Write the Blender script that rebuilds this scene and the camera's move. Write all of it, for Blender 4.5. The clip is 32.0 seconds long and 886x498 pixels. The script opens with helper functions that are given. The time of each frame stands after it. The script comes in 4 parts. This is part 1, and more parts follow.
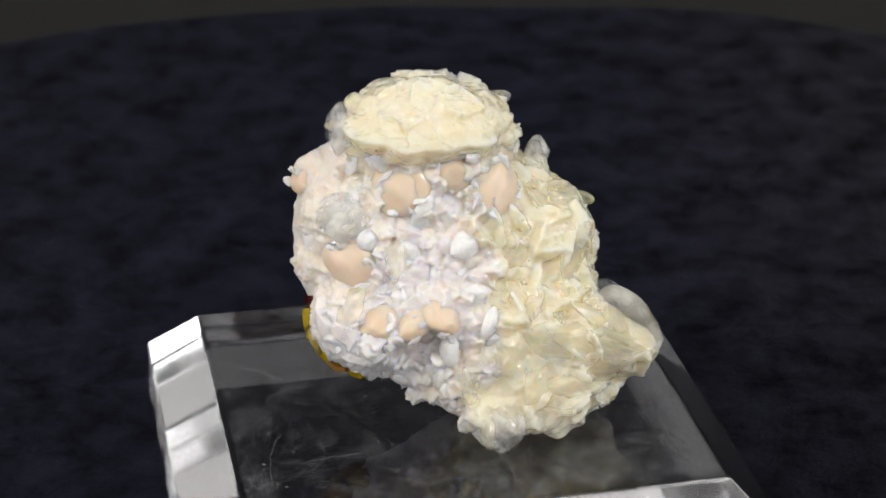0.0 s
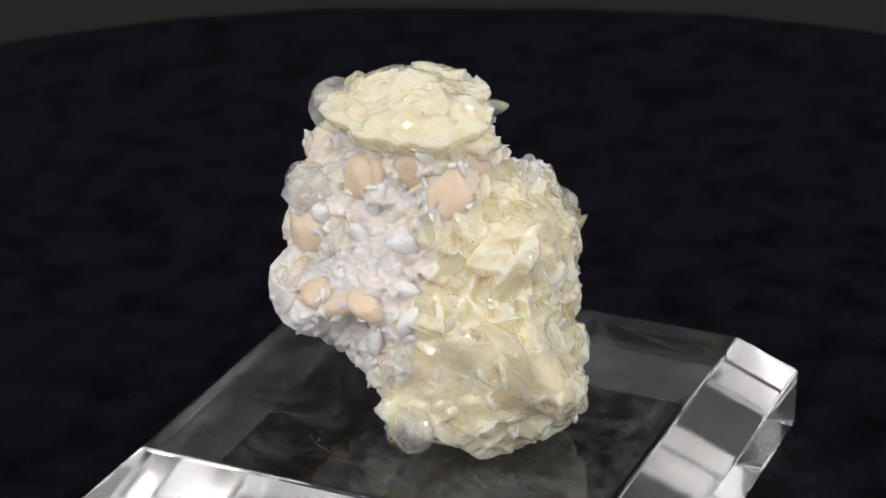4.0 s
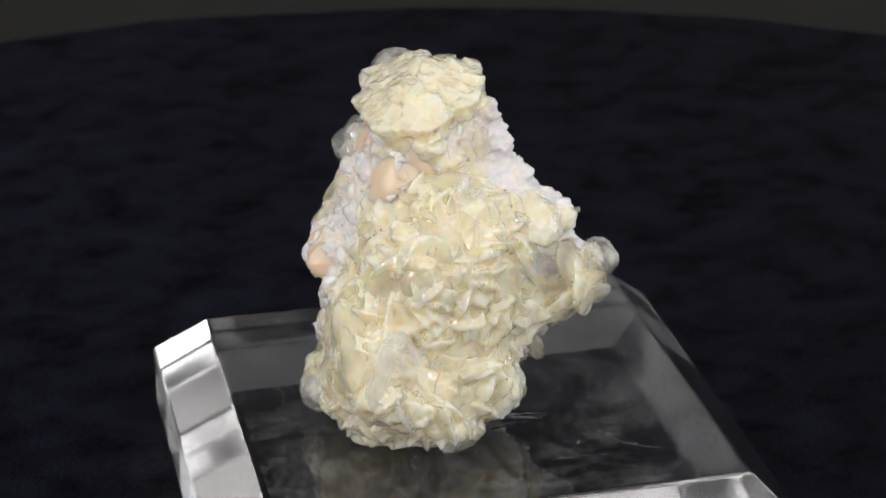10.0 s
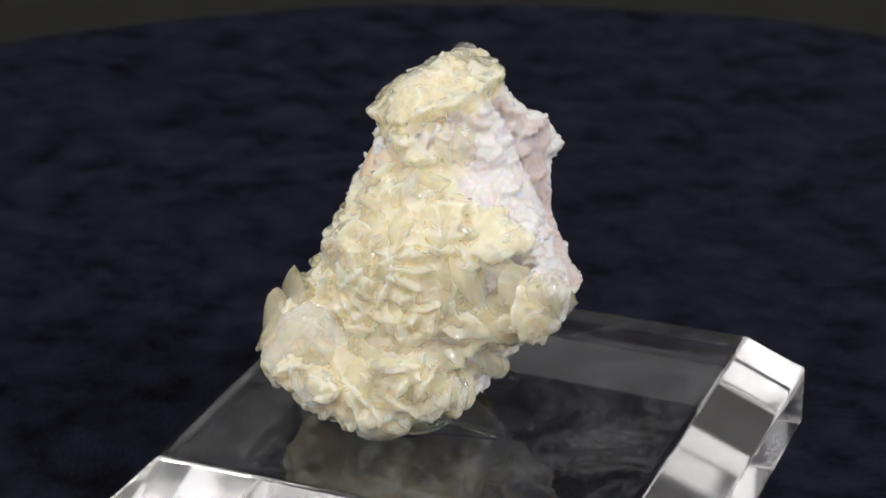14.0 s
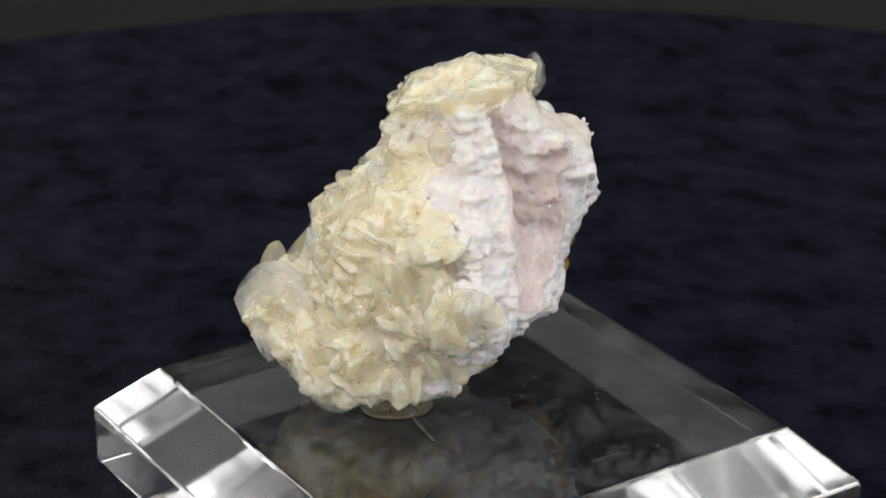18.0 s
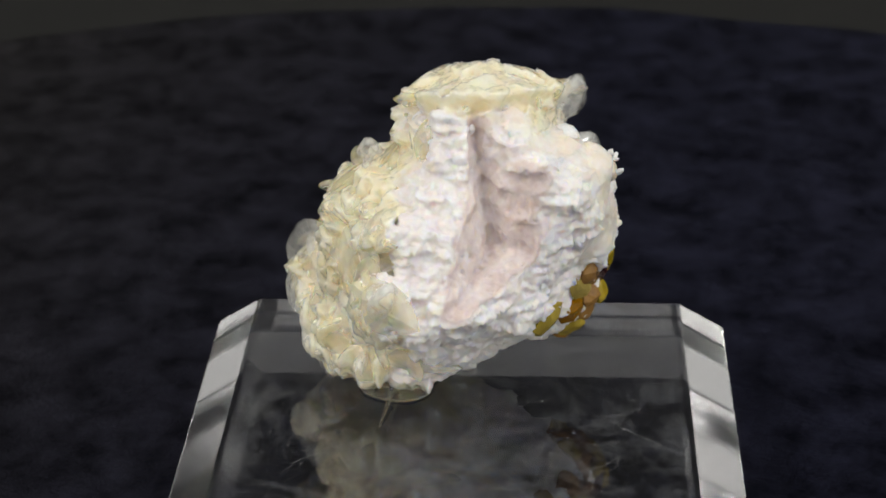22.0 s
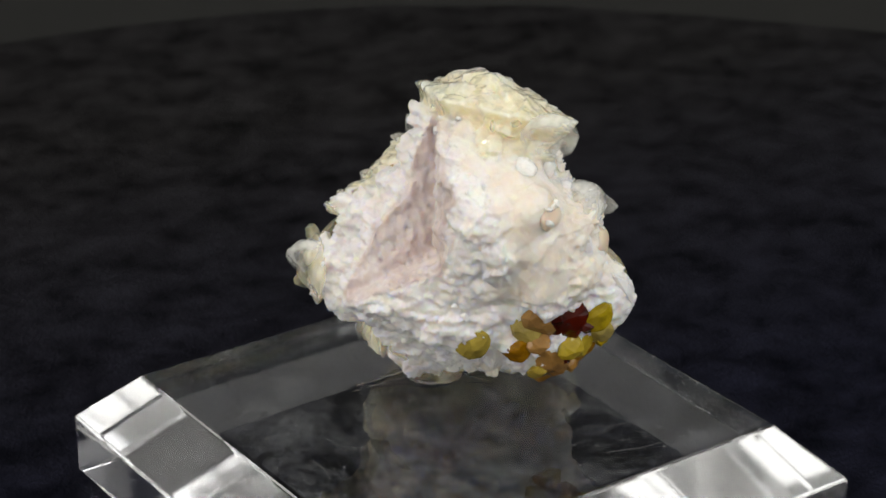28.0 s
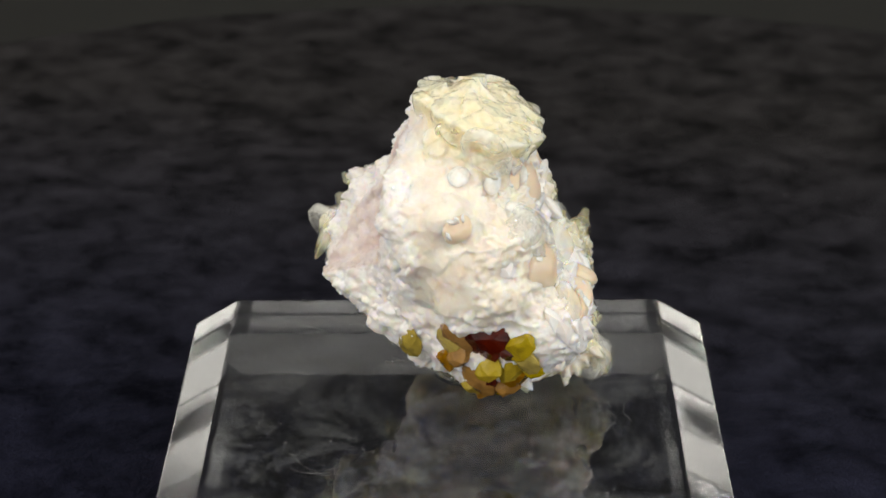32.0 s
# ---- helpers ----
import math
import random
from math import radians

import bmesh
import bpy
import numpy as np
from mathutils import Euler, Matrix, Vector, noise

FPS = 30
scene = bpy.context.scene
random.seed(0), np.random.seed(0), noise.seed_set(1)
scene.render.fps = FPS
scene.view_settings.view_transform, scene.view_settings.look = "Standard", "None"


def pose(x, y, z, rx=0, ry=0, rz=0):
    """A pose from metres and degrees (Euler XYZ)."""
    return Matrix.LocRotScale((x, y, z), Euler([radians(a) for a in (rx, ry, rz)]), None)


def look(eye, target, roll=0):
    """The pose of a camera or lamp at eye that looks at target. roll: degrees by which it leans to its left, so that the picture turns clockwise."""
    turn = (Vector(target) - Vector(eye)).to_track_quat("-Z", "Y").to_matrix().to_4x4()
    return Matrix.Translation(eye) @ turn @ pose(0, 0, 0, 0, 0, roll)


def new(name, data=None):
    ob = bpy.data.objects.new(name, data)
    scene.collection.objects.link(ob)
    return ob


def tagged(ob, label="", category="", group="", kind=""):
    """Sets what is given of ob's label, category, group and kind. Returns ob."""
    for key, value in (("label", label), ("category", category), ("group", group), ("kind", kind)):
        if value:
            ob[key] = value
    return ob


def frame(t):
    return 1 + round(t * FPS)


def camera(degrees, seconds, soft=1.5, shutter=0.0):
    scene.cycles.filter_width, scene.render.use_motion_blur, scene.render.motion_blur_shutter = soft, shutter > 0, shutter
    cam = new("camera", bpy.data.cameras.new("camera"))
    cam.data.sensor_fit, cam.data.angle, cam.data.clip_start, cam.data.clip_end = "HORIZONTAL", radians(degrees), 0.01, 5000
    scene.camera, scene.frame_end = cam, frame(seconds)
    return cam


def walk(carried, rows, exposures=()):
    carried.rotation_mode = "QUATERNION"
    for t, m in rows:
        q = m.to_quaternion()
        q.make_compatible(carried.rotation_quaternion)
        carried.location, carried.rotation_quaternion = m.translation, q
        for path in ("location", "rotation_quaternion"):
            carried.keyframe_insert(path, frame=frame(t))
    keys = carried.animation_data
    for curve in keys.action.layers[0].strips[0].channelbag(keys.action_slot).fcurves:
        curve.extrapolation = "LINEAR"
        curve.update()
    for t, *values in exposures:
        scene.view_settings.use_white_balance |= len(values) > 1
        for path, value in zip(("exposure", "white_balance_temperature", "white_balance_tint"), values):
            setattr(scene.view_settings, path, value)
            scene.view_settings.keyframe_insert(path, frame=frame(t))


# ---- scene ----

# ---------------------------------------------------------------- camera: it stands still, the turntable turns
MM = 0.001
SPIN = 8.8016                      # degrees a second, clockwise from above
LENGTH = 32.0
cam = camera(20.874, LENGTH, soft=1.6)
cam.data.dof.use_dof, cam.data.dof.focus_distance, cam.data.dof.aperture_fstop = True, 0.204, 75.0
EYE = (0.0, -0.1942, 0.11345)
STILL = look(EYE, (-0.00093, 0.0, 0.02533), -0.48)
walk(cam, [(0.0, STILL), (LENGTH, STILL)], exposures=[(0.0, -0.28, 6420, 12), (2.0, -0.32, 6400, 12), (6.0, -0.45, 6400, 12), (9.0, -0.38, 6400, 12), (12.0, -0.3, 6420, 12), (17.0, -0.4, 6440, 11), (22.0, -0.36, 6480, 9), (28.0, -0.36, 6500, 8), (32.0, -0.12, 6750, 7)])

# ---------------------------------------------------------------- world and lights
world = bpy.data.worlds.new("world")
scene.world = world
world.use_nodes = True
world.node_tree.nodes["Background"].inputs[0].default_value = (0.9, 0.95, 1.0, 1)
world.node_tree.nodes["Background"].inputs[1].default_value = 0.02


def area_lamp(name, eye, target, sx, sy, watts, colour):
    lamp = bpy.data.lights.new(name, "AREA")
    lamp.shape, lamp.size, lamp.size_y, lamp.energy, lamp.color = "RECTANGLE", sx, sy, watts, colour
    ob = new(name, lamp)
    ob.matrix_world = look(eye, target)
    return ob


area_lamp("ceiling_lamp", (0.0, -0.2, 1.27), (0.0, -0.2, 0.0), 3.0, 3.0, 14.5, (1.0, 0.965, 0.945))
area_lamp("lamp_left", (-0.8, -0.55, 0.6), (0, 0, 0.02), 0.22, 0.22, 3.4, (1.0, 0.95, 0.88))
area_lamp("lamp_right", (0.75, -0.45, 0.7), (0, 0, 0.02), 0.22, 0.22, 3.4, (0.97, 0.985, 1.0))
# unseen diffuser panels, added on three sides for the bright bevel reflections
area_lamp("diffuser_south", (0.0, -1.77, 0.72), (0, 0, 0.72), 3.0, 1.0, 9.5, (1.0, 0.98, 0.975))
area_lamp("diffuser_east", (1.57, -0.5, 0.78), (0, -0.5, 0.78), 2.3, 0.9, 7.0, (0.98, 0.99, 1.0))
area_lamp("diffuser_west", (-1.57, -0.5, 0.78), (0, -0.5, 0.78), 2.3, 0.9, 7.0, (1.0, 0.985, 0.97))
scene.cycles.max_bounces, scene.cycles.glossy_bounces, scene.cycles.transmission_bounces = 24, 24, 24


# ---------------------------------------------------------------- material helpers
def nodes_of(name):
    m = bpy.data.materials.new(name)
    m.use_nodes = True
    nt = m.node_tree
    return m, nt, nt.nodes["Principled BSDF"], nt.links


def add(nt, kind, **values):
    n = nt.nodes.new(kind)
    for k, v in values.items():
        n.inputs[k].default_value = v
    return n


def noise_node(nt, scale, detail=4.0, rough=0.6):
    tc = nt.nodes.new("ShaderNodeTexCoord")
    n = add(nt, "ShaderNodeTexNoise", Scale=scale, Detail=detail, Roughness=rough)
    nt.links.new(tc.outputs["Object"], n.inputs["Vector"])
    return n


def ramp_node(nt, fac, stops):
    r = nt.nodes.new("ShaderNodeValToRGB")
    while len(r.color_ramp.elements) < len(stops):
        r.color_ramp.elements.new(0.5)
    for e, (p, c) in zip(r.color_ramp.elements, stops):
        e.position, e.color = p, (*c, 1)
    nt.links.new(fac, r.inputs["Fac"])
    return r


def bump_node(nt, bsdf, height, strength, distance):
    b = add(nt, "ShaderNodeBump", Strength=strength, Distance=distance)
    nt.links.new(height, b.inputs["Height"])
    nt.links.new(b.outputs["Normal"], bsdf.inputs["Normal"])
    return b


def facet_coat(nt, b, cell, tilt, weight, turn=0.0):
    """Small polished faces that glint, each tilted its own way; turn tilts the surface under them too."""
    links = nt.links
    tc = nt.nodes.new("ShaderNodeTexCoord")
    geo = nt.nodes.new("ShaderNodeNewGeometry")

    def tilted(size, amount):
        vor = add(nt, "ShaderNodeTexVoronoi", Scale=size)
        links.new(tc.outputs["Object"], vor.inputs["Vector"])
        sub = nt.nodes.new("ShaderNodeVectorMath")
        sub.operation = "SUBTRACT"
        sub.inputs[1].default_value = (0.5, 0.5, 0.5)
        links.new(vor.outputs["Color"], sub.inputs[0])
        mul = nt.nodes.new("ShaderNodeVectorMath")
        mul.operation = "SCALE"
        mul.inputs["Scale"].default_value = amount
        links.new(sub.outputs["Vector"], mul.inputs[0])
        plus = nt.nodes.new("ShaderNodeVectorMath")
        plus.operation = "ADD"
        links.new(geo.outputs["Normal"], plus.inputs[0])
        links.new(mul.outputs["Vector"], plus.inputs[1])
        unit = nt.nodes.new("ShaderNodeVectorMath")
        unit.operation = "NORMALIZE"
        links.new(plus.outputs["Vector"], unit.inputs[0])
        return unit.outputs["Vector"]
    links.new(tilted(cell, tilt), b.inputs["Coat Normal"])
    if turn:
        for link in b.inputs["Normal"].links:
            links.new(tilted(cell * 0.6, turn), link.from_node.inputs["Normal"])
    b.inputs["Coat Weight"].default_value = weight
    b.inputs["Coat Roughness"].default_value = 0.02
    b.inputs["Coat IOR"].default_value = 1.8


def spread_range(nt, value, low, high, least, most):
    """value taken from low..high to least..most."""
    r = nt.nodes.new("ShaderNodeMapRange")
    r.inputs["From Min"].default_value, r.inputs["From Max"].default_value = low, high
    r.inputs["To Min"].default_value, r.inputs["To Max"].default_value = least, most
    nt.links.new(value, r.inputs["Value"])
    return r.outputs["Result"]


def crystal(name, dark, light, grain, rough, depth=0.0, radius=(1, 0.8, 0.5), clear=(0.0, 0.0), facet=0.5, cell=900, gloss=0.5, spread=0.08, bump=0.15, ior=1.5, turn=0.3):
    """A translucent crystal: milky and clearer clouds inside, light that soaks through it, small glinting faces."""
    m, nt, b, links = nodes_of(name)
    n = noise_node(nt, grain, 6.0, 0.65)
    r = ramp_node(nt, n.outputs["Fac"], [(0.33, dark), (0.68, light)])
    info = nt.nodes.new("ShaderNodeObjectInfo")
    hsv = nt.nodes.new("ShaderNodeHueSaturation")
    links.new(spread_range(nt, info.outputs["Random"], 0, 1, 1 - spread, 1 + spread * 0.4), hsv.inputs["Value"])
    links.new(spread_range(nt, info.outputs["Random"], 0, 1, 1 + spread, 1 - spread * 2), hsv.inputs["Saturation"])
    links.new(r.outputs["Color"], hsv.inputs["Color"])
    links.new(hsv.outputs["Color"], b.inputs["Base Color"])
    fine = noise_node(nt, grain * 4, 5.0, 0.6)
    links.new(spread_range(nt, fine.outputs["Fac"], 0, 1, rough * 0.4, rough * 1.5), b.inputs["Roughness"])
    bump_node(nt, b, fine.outputs["Fac"], bump, 0.0002)
    facet_coat(nt, b, cell, facet, gloss, turn)
    b.inputs["Specular IOR Level"].default_value = 0.5 if gloss > 0.12 else 0.15
    b.inputs["IOR"].default_value = ior
    if depth:
        b.subsurface_method = "RANDOM_WALK"
        b.inputs["Subsurface Weight"].default_value = 1.0
        b.inputs["Subsurface Radius"].default_value = radius
        b.inputs["Subsurface Scale"].default_value = depth
    if clear[1]:
        see = nt.nodes.new("ShaderNodeBsdfTransparent")
        cloud = noise_node(nt, grain * 0.8, 3.0, 0.6)
        mix = nt.nodes.new("ShaderNodeMixShader")
        links.new(spread_range(nt, cloud.outputs["Fac"], 0.36, 0.62, *clear), mix.inputs["Fac"])
        links.new(b.outputs["BSDF"], mix.inputs[1])
        links.new(see.outputs["BSDF"], mix.inputs[2])
        links.new(mix.outputs["Shader"], nt.nodes["Material Output"].inputs["Surface"])
    return m


def body_mineral():
    """The stone's ground: white, cream, pinkish and yellow mineral that grow into one another; the pink also carries
    the hollow's shade.
    """
    m, nt, b, links = nodes_of("mineral_body")
    n = noise_node(nt, 520, 6.0, 0.65)
    tones = (("", (0.87, 0.80, 0.78), (0.97, 0.94, 0.925)), ("cream", (0.88, 0.77, 0.66), (0.955, 0.89, 0.81)),
             ("pink", (0.62, 0.50, 0.48), (0.82, 0.71, 0.68)), ("yellow", (0.88, 0.77, 0.505), (0.955, 0.885, 0.70)))
    colour = None
    for name, dark, light in tones:
        r = ramp_node(nt, n.outputs["Fac"], [(0.33, dark), (0.68, light)]).outputs["Color"]
        if colour is None:
            colour = r
            continue
        mask = nt.nodes.new("ShaderNodeAttribute")
        mask.attribute_name = name
        mix = nt.nodes.new("ShaderNodeMix")
        mix.data_type = "RGBA"
        links.new(mask.outputs["Fac"], mix.inputs["Factor"])
        links.new(colour, mix.inputs[6])
        links.new(r, mix.inputs[7])
        colour = mix.outputs[2]
    links.new(colour, b.inputs["Base Color"])
    fine = noise_node(nt, 2200, 5.0, 0.65)
    bump_node(nt, b, fine.outputs["Fac"], 0.35, 0.0002)
    facet_coat(nt, b, 1900, 0.9, 0.3, 0.32)
    links.new(spread_range(nt, mask.outputs["Fac"], 0, 1, 0.2, 1.0), b.inputs["Coat Weight"])
    links.new(spread_range(nt, mask.outputs["Fac"], 0, 1, 0.55, 0.2), b.inputs["Roughness"])
    links.new(spread_range(nt, mask.outputs["Fac"], 0, 1, 0.0006, 0.0021), b.inputs["Subsurface Scale"])
    b.subsurface_method = "RANDOM_WALK"
    b.inputs["Subsurface Weight"].default_value = 1.0
    b.inputs["Subsurface Radius"].default_value = (1.0, 0.85, 0.6)
    b.inputs["IOR"].default_value = 1.5
    return m


BODY = body_mineral()
WHITE = crystal("white_mineral", (0.88, 0.81, 0.78), (0.97, 0.94, 0.92), 700, 0.5, 0.0004, (1, 0.9, 0.8), facet=0.7, cell=1800, gloss=0.15, spread=0.03)
GRAIN = crystal("white_grain", (0.94, 0.89, 0.85), (0.98, 0.955, 0.93), 700, 0.3, 0.0003, (1, 0.9, 0.8), cell=1800, gloss=0.4, spread=0.02)
YELLOW = crystal("yellow_crystal", (0.93, 0.84, 0.59), (0.97, 0.92, 0.75), 420, 0.12, 0.0003, (1, 0.85, 0.5), (0.6, 0.92), cell=1500, gloss=0.9, spread=0.04, turn=0.5)
PEACH = crystal("peach_mineral", (0.84, 0.66, 0.48), (0.90, 0.75, 0.58), 300, 0.4, 0.0006, (1, 0.75, 0.5), facet=0.2, cell=500, gloss=0.2, spread=0.04, bump=0.08, turn=0.0)
BROWN = crystal("honey_brown_crystal", (0.20, 0.085, 0.001), (0.36, 0.165, 0.002), 900, 0.2, cell=1800, gloss=0.1, spread=0.1)
OLIVE_GREEN = crystal("olive_crystal", (0.27, 0.19, 0.004), (0.44, 0.32, 0.008), 900, 0.2, cell=1800, gloss=0.1, spread=0.1)
DARK_RED = crystal("dark_red_crystal", (0.02, 0.002, 0.0015), (0.11, 0.012, 0.004), 800, 0.2, cell=1800, gloss=0.1)
CLEAR = crystal("clear_crystal", (0.93, 0.93, 0.86), (0.99, 0.99, 0.95), 900, 0.06, clear=(0.45, 0.92), facet=1.0, cell=1100, spread=0.02, gloss=1.0, turn=1.0)


def acrylic():
    m, nt, b, links = nodes_of("clear_acrylic")
    b.inputs["Base Color"].default_value = (0.985, 0.99, 0.99, 1)
    b.inputs["Transmission Weight"].default_value = 1.0
    b.inputs["IOR"].default_value = 1.49
    b.inputs["Roughness"].default_value = 0.0
    return m


ACRYLIC = acrylic()
ACRYLIC_BEVEL = acrylic()
ACRYLIC_BEVEL.name = "flame_polished_acrylic"
ACRYLIC_BEVEL.node_tree.nodes["Principled BSDF"].inputs["Roughness"].default_value = 0.12
# coat layer added to strengthen the stone's reflection in the top face
ACRYLIC_TOP = acrylic()
ACRYLIC_TOP.name = "gloss_boosted_acrylic"
ACRYLIC_TOP.node_tree.nodes["Principled BSDF"].inputs["Coat Weight"].default_value = 0.8
ACRYLIC_TOP.node_tree.nodes["Principled BSDF"].inputs["Coat Roughness"].default_value = 0.0


def velvet():
    """Black pile brushed in patches, with a faint cold sheen and single pale fibres."""
    m, nt, b, links = nodes_of("black_velvet")
    tc = nt.nodes.new("ShaderNodeTexCoord")
    mp = add(nt, "ShaderNodeMapping", Scale=(1.0, 0.85, 1.0), Rotation=(0.0, 0.0, 0.5))
    links.new(tc.outputs["Object"], mp.inputs["Vector"])
    big = add(nt, "ShaderNodeTexNoise", Scale=165.0, Detail=8.0, Roughness=0.7, Distortion=0.15)
    links.new(mp.outputs["Vector"], big.inputs["Vector"])
    fine = noise_node(nt, 1500, 4.0, 0.75)
    r = ramp_node(nt, big.outputs["Fac"], [(0.36, (0.0003, 0.0004, 0.0016)), (0.66, (0.0030, 0.0031, 0.0070))])
    sp = ramp_node(nt, fine.outputs["Fac"], [(0.3, (0.55, 0.55, 0.55)), (0.72, (1.6, 1.6, 1.6))])
    mul = nt.nodes.new("ShaderNodeMix")
    mul.data_type, mul.blend_type = "RGBA", "MULTIPLY"
    mul.inputs["Factor"].default_value = 1.0
    links.new(r.outputs["Color"], mul.inputs[6])
    links.new(sp.outputs["Color"], mul.inputs[7])
    # the sheen's turn from navy to brownish black is painted across one side
    apart = nt.nodes.new("ShaderNodeSeparateXYZ")
    links.new(tc.outputs["Object"], apart.inputs[0])
    sheen_shift = spread_range(nt, apart.outputs["X"], 0.01, 0.10, 0.0, 1.0)
    hue = nt.nodes.new("ShaderNodeHueSaturation")
    links.new(spread_range(nt, sheen_shift, 0.0, 1.0, 1.0, 0.15), hue.inputs["Saturation"])
    links.new(mul.outputs[2], hue.inputs["Color"])
    links.new(hue.outputs["Color"], b.inputs["Base Color"])
    tint = nt.nodes.new("ShaderNodeMix")
    tint.data_type = "RGBA"
    tint.inputs[6].default_value, tint.inputs[7].default_value = (0.50, 0.53, 1.0, 1), (1.0, 0.90, 0.92, 1)
    links.new(sheen_shift, tint.inputs["Factor"])
    links.new(tint.outputs[2], b.inputs["Specular Tint"])
    b.inputs["Roughness"].default_value = 0.5
    shine = add(nt, "ShaderNodeMapRange")
    shine.inputs["From Min"].default_value, shine.inputs["From Max"].default_value = 0.36, 0.66
    shine.inputs["To Min"].default_value, shine.inputs["To Max"].default_value = 0.09, 0.44
    links.new(big.outputs["Fac"], shine.inputs["Value"])
    links.new(shine.outputs["Result"], b.inputs["Specular IOR Level"])
    b.inputs["Anisotropic"].default_value = 0.9
    along = nt.nodes.new("ShaderNodeVectorTransform")
    along.vector_type, along.convert_from, along.convert_to = "VECTOR", "OBJECT", "WORLD"
    along.inputs[0].default_value = (math.cos(math.radians(55)), math.sin(math.radians(55)), 0.0)
    links.new(along.outputs[0], b.inputs["Tangent"])
    b.inputs["Sheen Weight"].default_value = 0.004
    b.inputs["Sheen Roughness"].default_value = 0.5
    # the pile leans one way
    lean = nt.nodes.new("ShaderNodeVectorTransform")
    lean.vector_type, lean.convert_from, lean.convert_to = "NORMAL", "OBJECT", "WORLD"
    lean.inputs[0].default_value = (0.22 * math.cos(math.radians(178)), 0.22 * math.sin(math.radians(178)), 1.0)
    pile = bump_node(nt, b, fine.outputs["Fac"], 0.6, 0.0006)
    links.new(lean.outputs[0], pile.inputs["Normal"])
    return m


VELVET = velvet()


def plain(name, low, high, scale, rough):
    m, nt, b, links = nodes_of(name)
    n = noise_node(nt, scale, 5.0, 0.6)
    r = ramp_node(nt, n.outputs["Fac"], [(0.3, low), (0.7, high)])
    links.new(r.outputs["Color"], b.inputs["Base Color"])
    b.inputs["Roughness"].default_value = rough
    return m


TABLE = plain("dark_table", (0.006, 0.006, 0.005), (0.010, 0.010, 0.0085), 9, 0.6)
WALL = plain("wall_paint", (0.74, 0.73, 0.70), (0.80, 0.79, 0.77), 4, 0.8)
DARK_WALL = plain("dark_wall_paint", (0.02, 0.02, 0.02), (0.03, 0.03, 0.03), 4, 0.8)
CEILING = plain("ceiling_paint", (0.74, 0.74, 0.72), (0.8, 0.8, 0.78), 4, 0.85)
DUST_REFLECTION = bpy.data.materials.new("dust_reflection_film")


def dust_reflection_film():
    DUST_REFLECTION.use_nodes = True
    nt = DUST_REFLECTION.node_tree
    b = nt.nodes["Principled BSDF"]
    b.inputs["Base Color"].default_value = (0.62, 0.64, 0.66, 1)
    b.inputs["Roughness"].default_value = 1.0
    b.inputs["Specular IOR Level"].default_value = 0.0
    see = nt.nodes.new("ShaderNodeBsdfTransparent")
    smear = noise_node(nt, 85, 7.0, 0.72)
    smear.inputs["Distortion"].default_value = 1.6
    fine = noise_node(nt, 1400, 3.0, 0.7)
    # dust smears painted paler to make up for the stone's weak reflection
    r = ramp_node(nt, smear.outputs["Fac"], [(0.45, (0.004, 0.004, 0.004)), (0.78, (0.19, 0.19, 0.205))])
    sp = ramp_node(nt, fine.outputs["Fac"], [(0.35, (0.4, 0.4, 0.4)), (0.75, (1.5, 1.5, 1.5))])
    mul = nt.nodes.new("ShaderNodeMath")
    mul.operation = "MULTIPLY"
    nt.links.new(r.outputs["Color"], mul.inputs[0])
    nt.links.new(sp.outputs["Color"], mul.inputs[1])
    mix = nt.nodes.new("ShaderNodeMixShader")
    nt.links.new(mul.outputs["Value"], mix.inputs["Fac"])
    nt.links.new(see.outputs["BSDF"], mix.inputs[1])
    nt.links.new(b.outputs["BSDF"], mix.inputs[2])
    nt.links.new(mix.outputs["Shader"], nt.nodes["Material Output"].inputs["Surface"])


dust_reflection_film()
LINT = plain("lint", (0.16, 0.16, 0.16), (0.4, 0.4, 0.4), 900, 0.7)


# ---------------------------------------------------------------- mesh helpers
def mesh_object(name, verts, faces, material, parent=None, label="", smooth=False):
    me = bpy.data.meshes.new(name)
    me.from_pydata([tuple(v) for v in verts], [], [tuple(f) for f in faces])
    me.materials.append(material)
    if smooth:
        me.polygons.foreach_set("use_smooth", [True] * len(me.polygons))
    me.update()
    ob = new(name, me)
    if parent:
        ob.parent = parent
    if label:
        tagged(ob, label=label)
    return ob


def part(name, bm, material, parent, label="", smooth=False):
    me = bpy.data.meshes.new(name)
    bm.normal_update()
    bm.to_mesh(me)
    bm.free()
    me.materials.append(material)
    if smooth:
        me.polygons.foreach_set("use_smooth", [True] * len(me.polygons))
    ob = new(name, me)
    ob.parent = parent
    if label:
        tagged(ob, label=label)
    return ob


def slab(name, x0, x1, y0, y1, z0, z1, material, kind="structure"):
    bm = bmesh.new()
    bmesh.ops.create_cube(bm, size=1.0)
    for v in bm.verts:
        v.co = Vector(((x0 + x1) / 2 + v.co.x * (x1 - x0), (y0 + y1) / 2 + v.co.y * (y1 - y0), (z0 + z1) / 2 + v.co.z * (z1 - z0)))
    me = bpy.data.meshes.new(name)
    bm.to_mesh(me)
    bm.free()
    me.materials.append(material)
    return tagged(new(name, me), kind=kind)


# ---------------------------------------------------------------- the room round the table
tagged(slab("ground", -1.6, 1.6, -1.8, 1.4, -0.06, -0.03, TABLE), label="dark grey table top under the turntable")
slab("wall_north", -1.6, 1.6, 1.4, 1.5, -0.06, 1.3, DARK_WALL)
slab("wall_south", -1.6, 1.6, -1.9, -1.8, -0.06, 1.3, WALL)
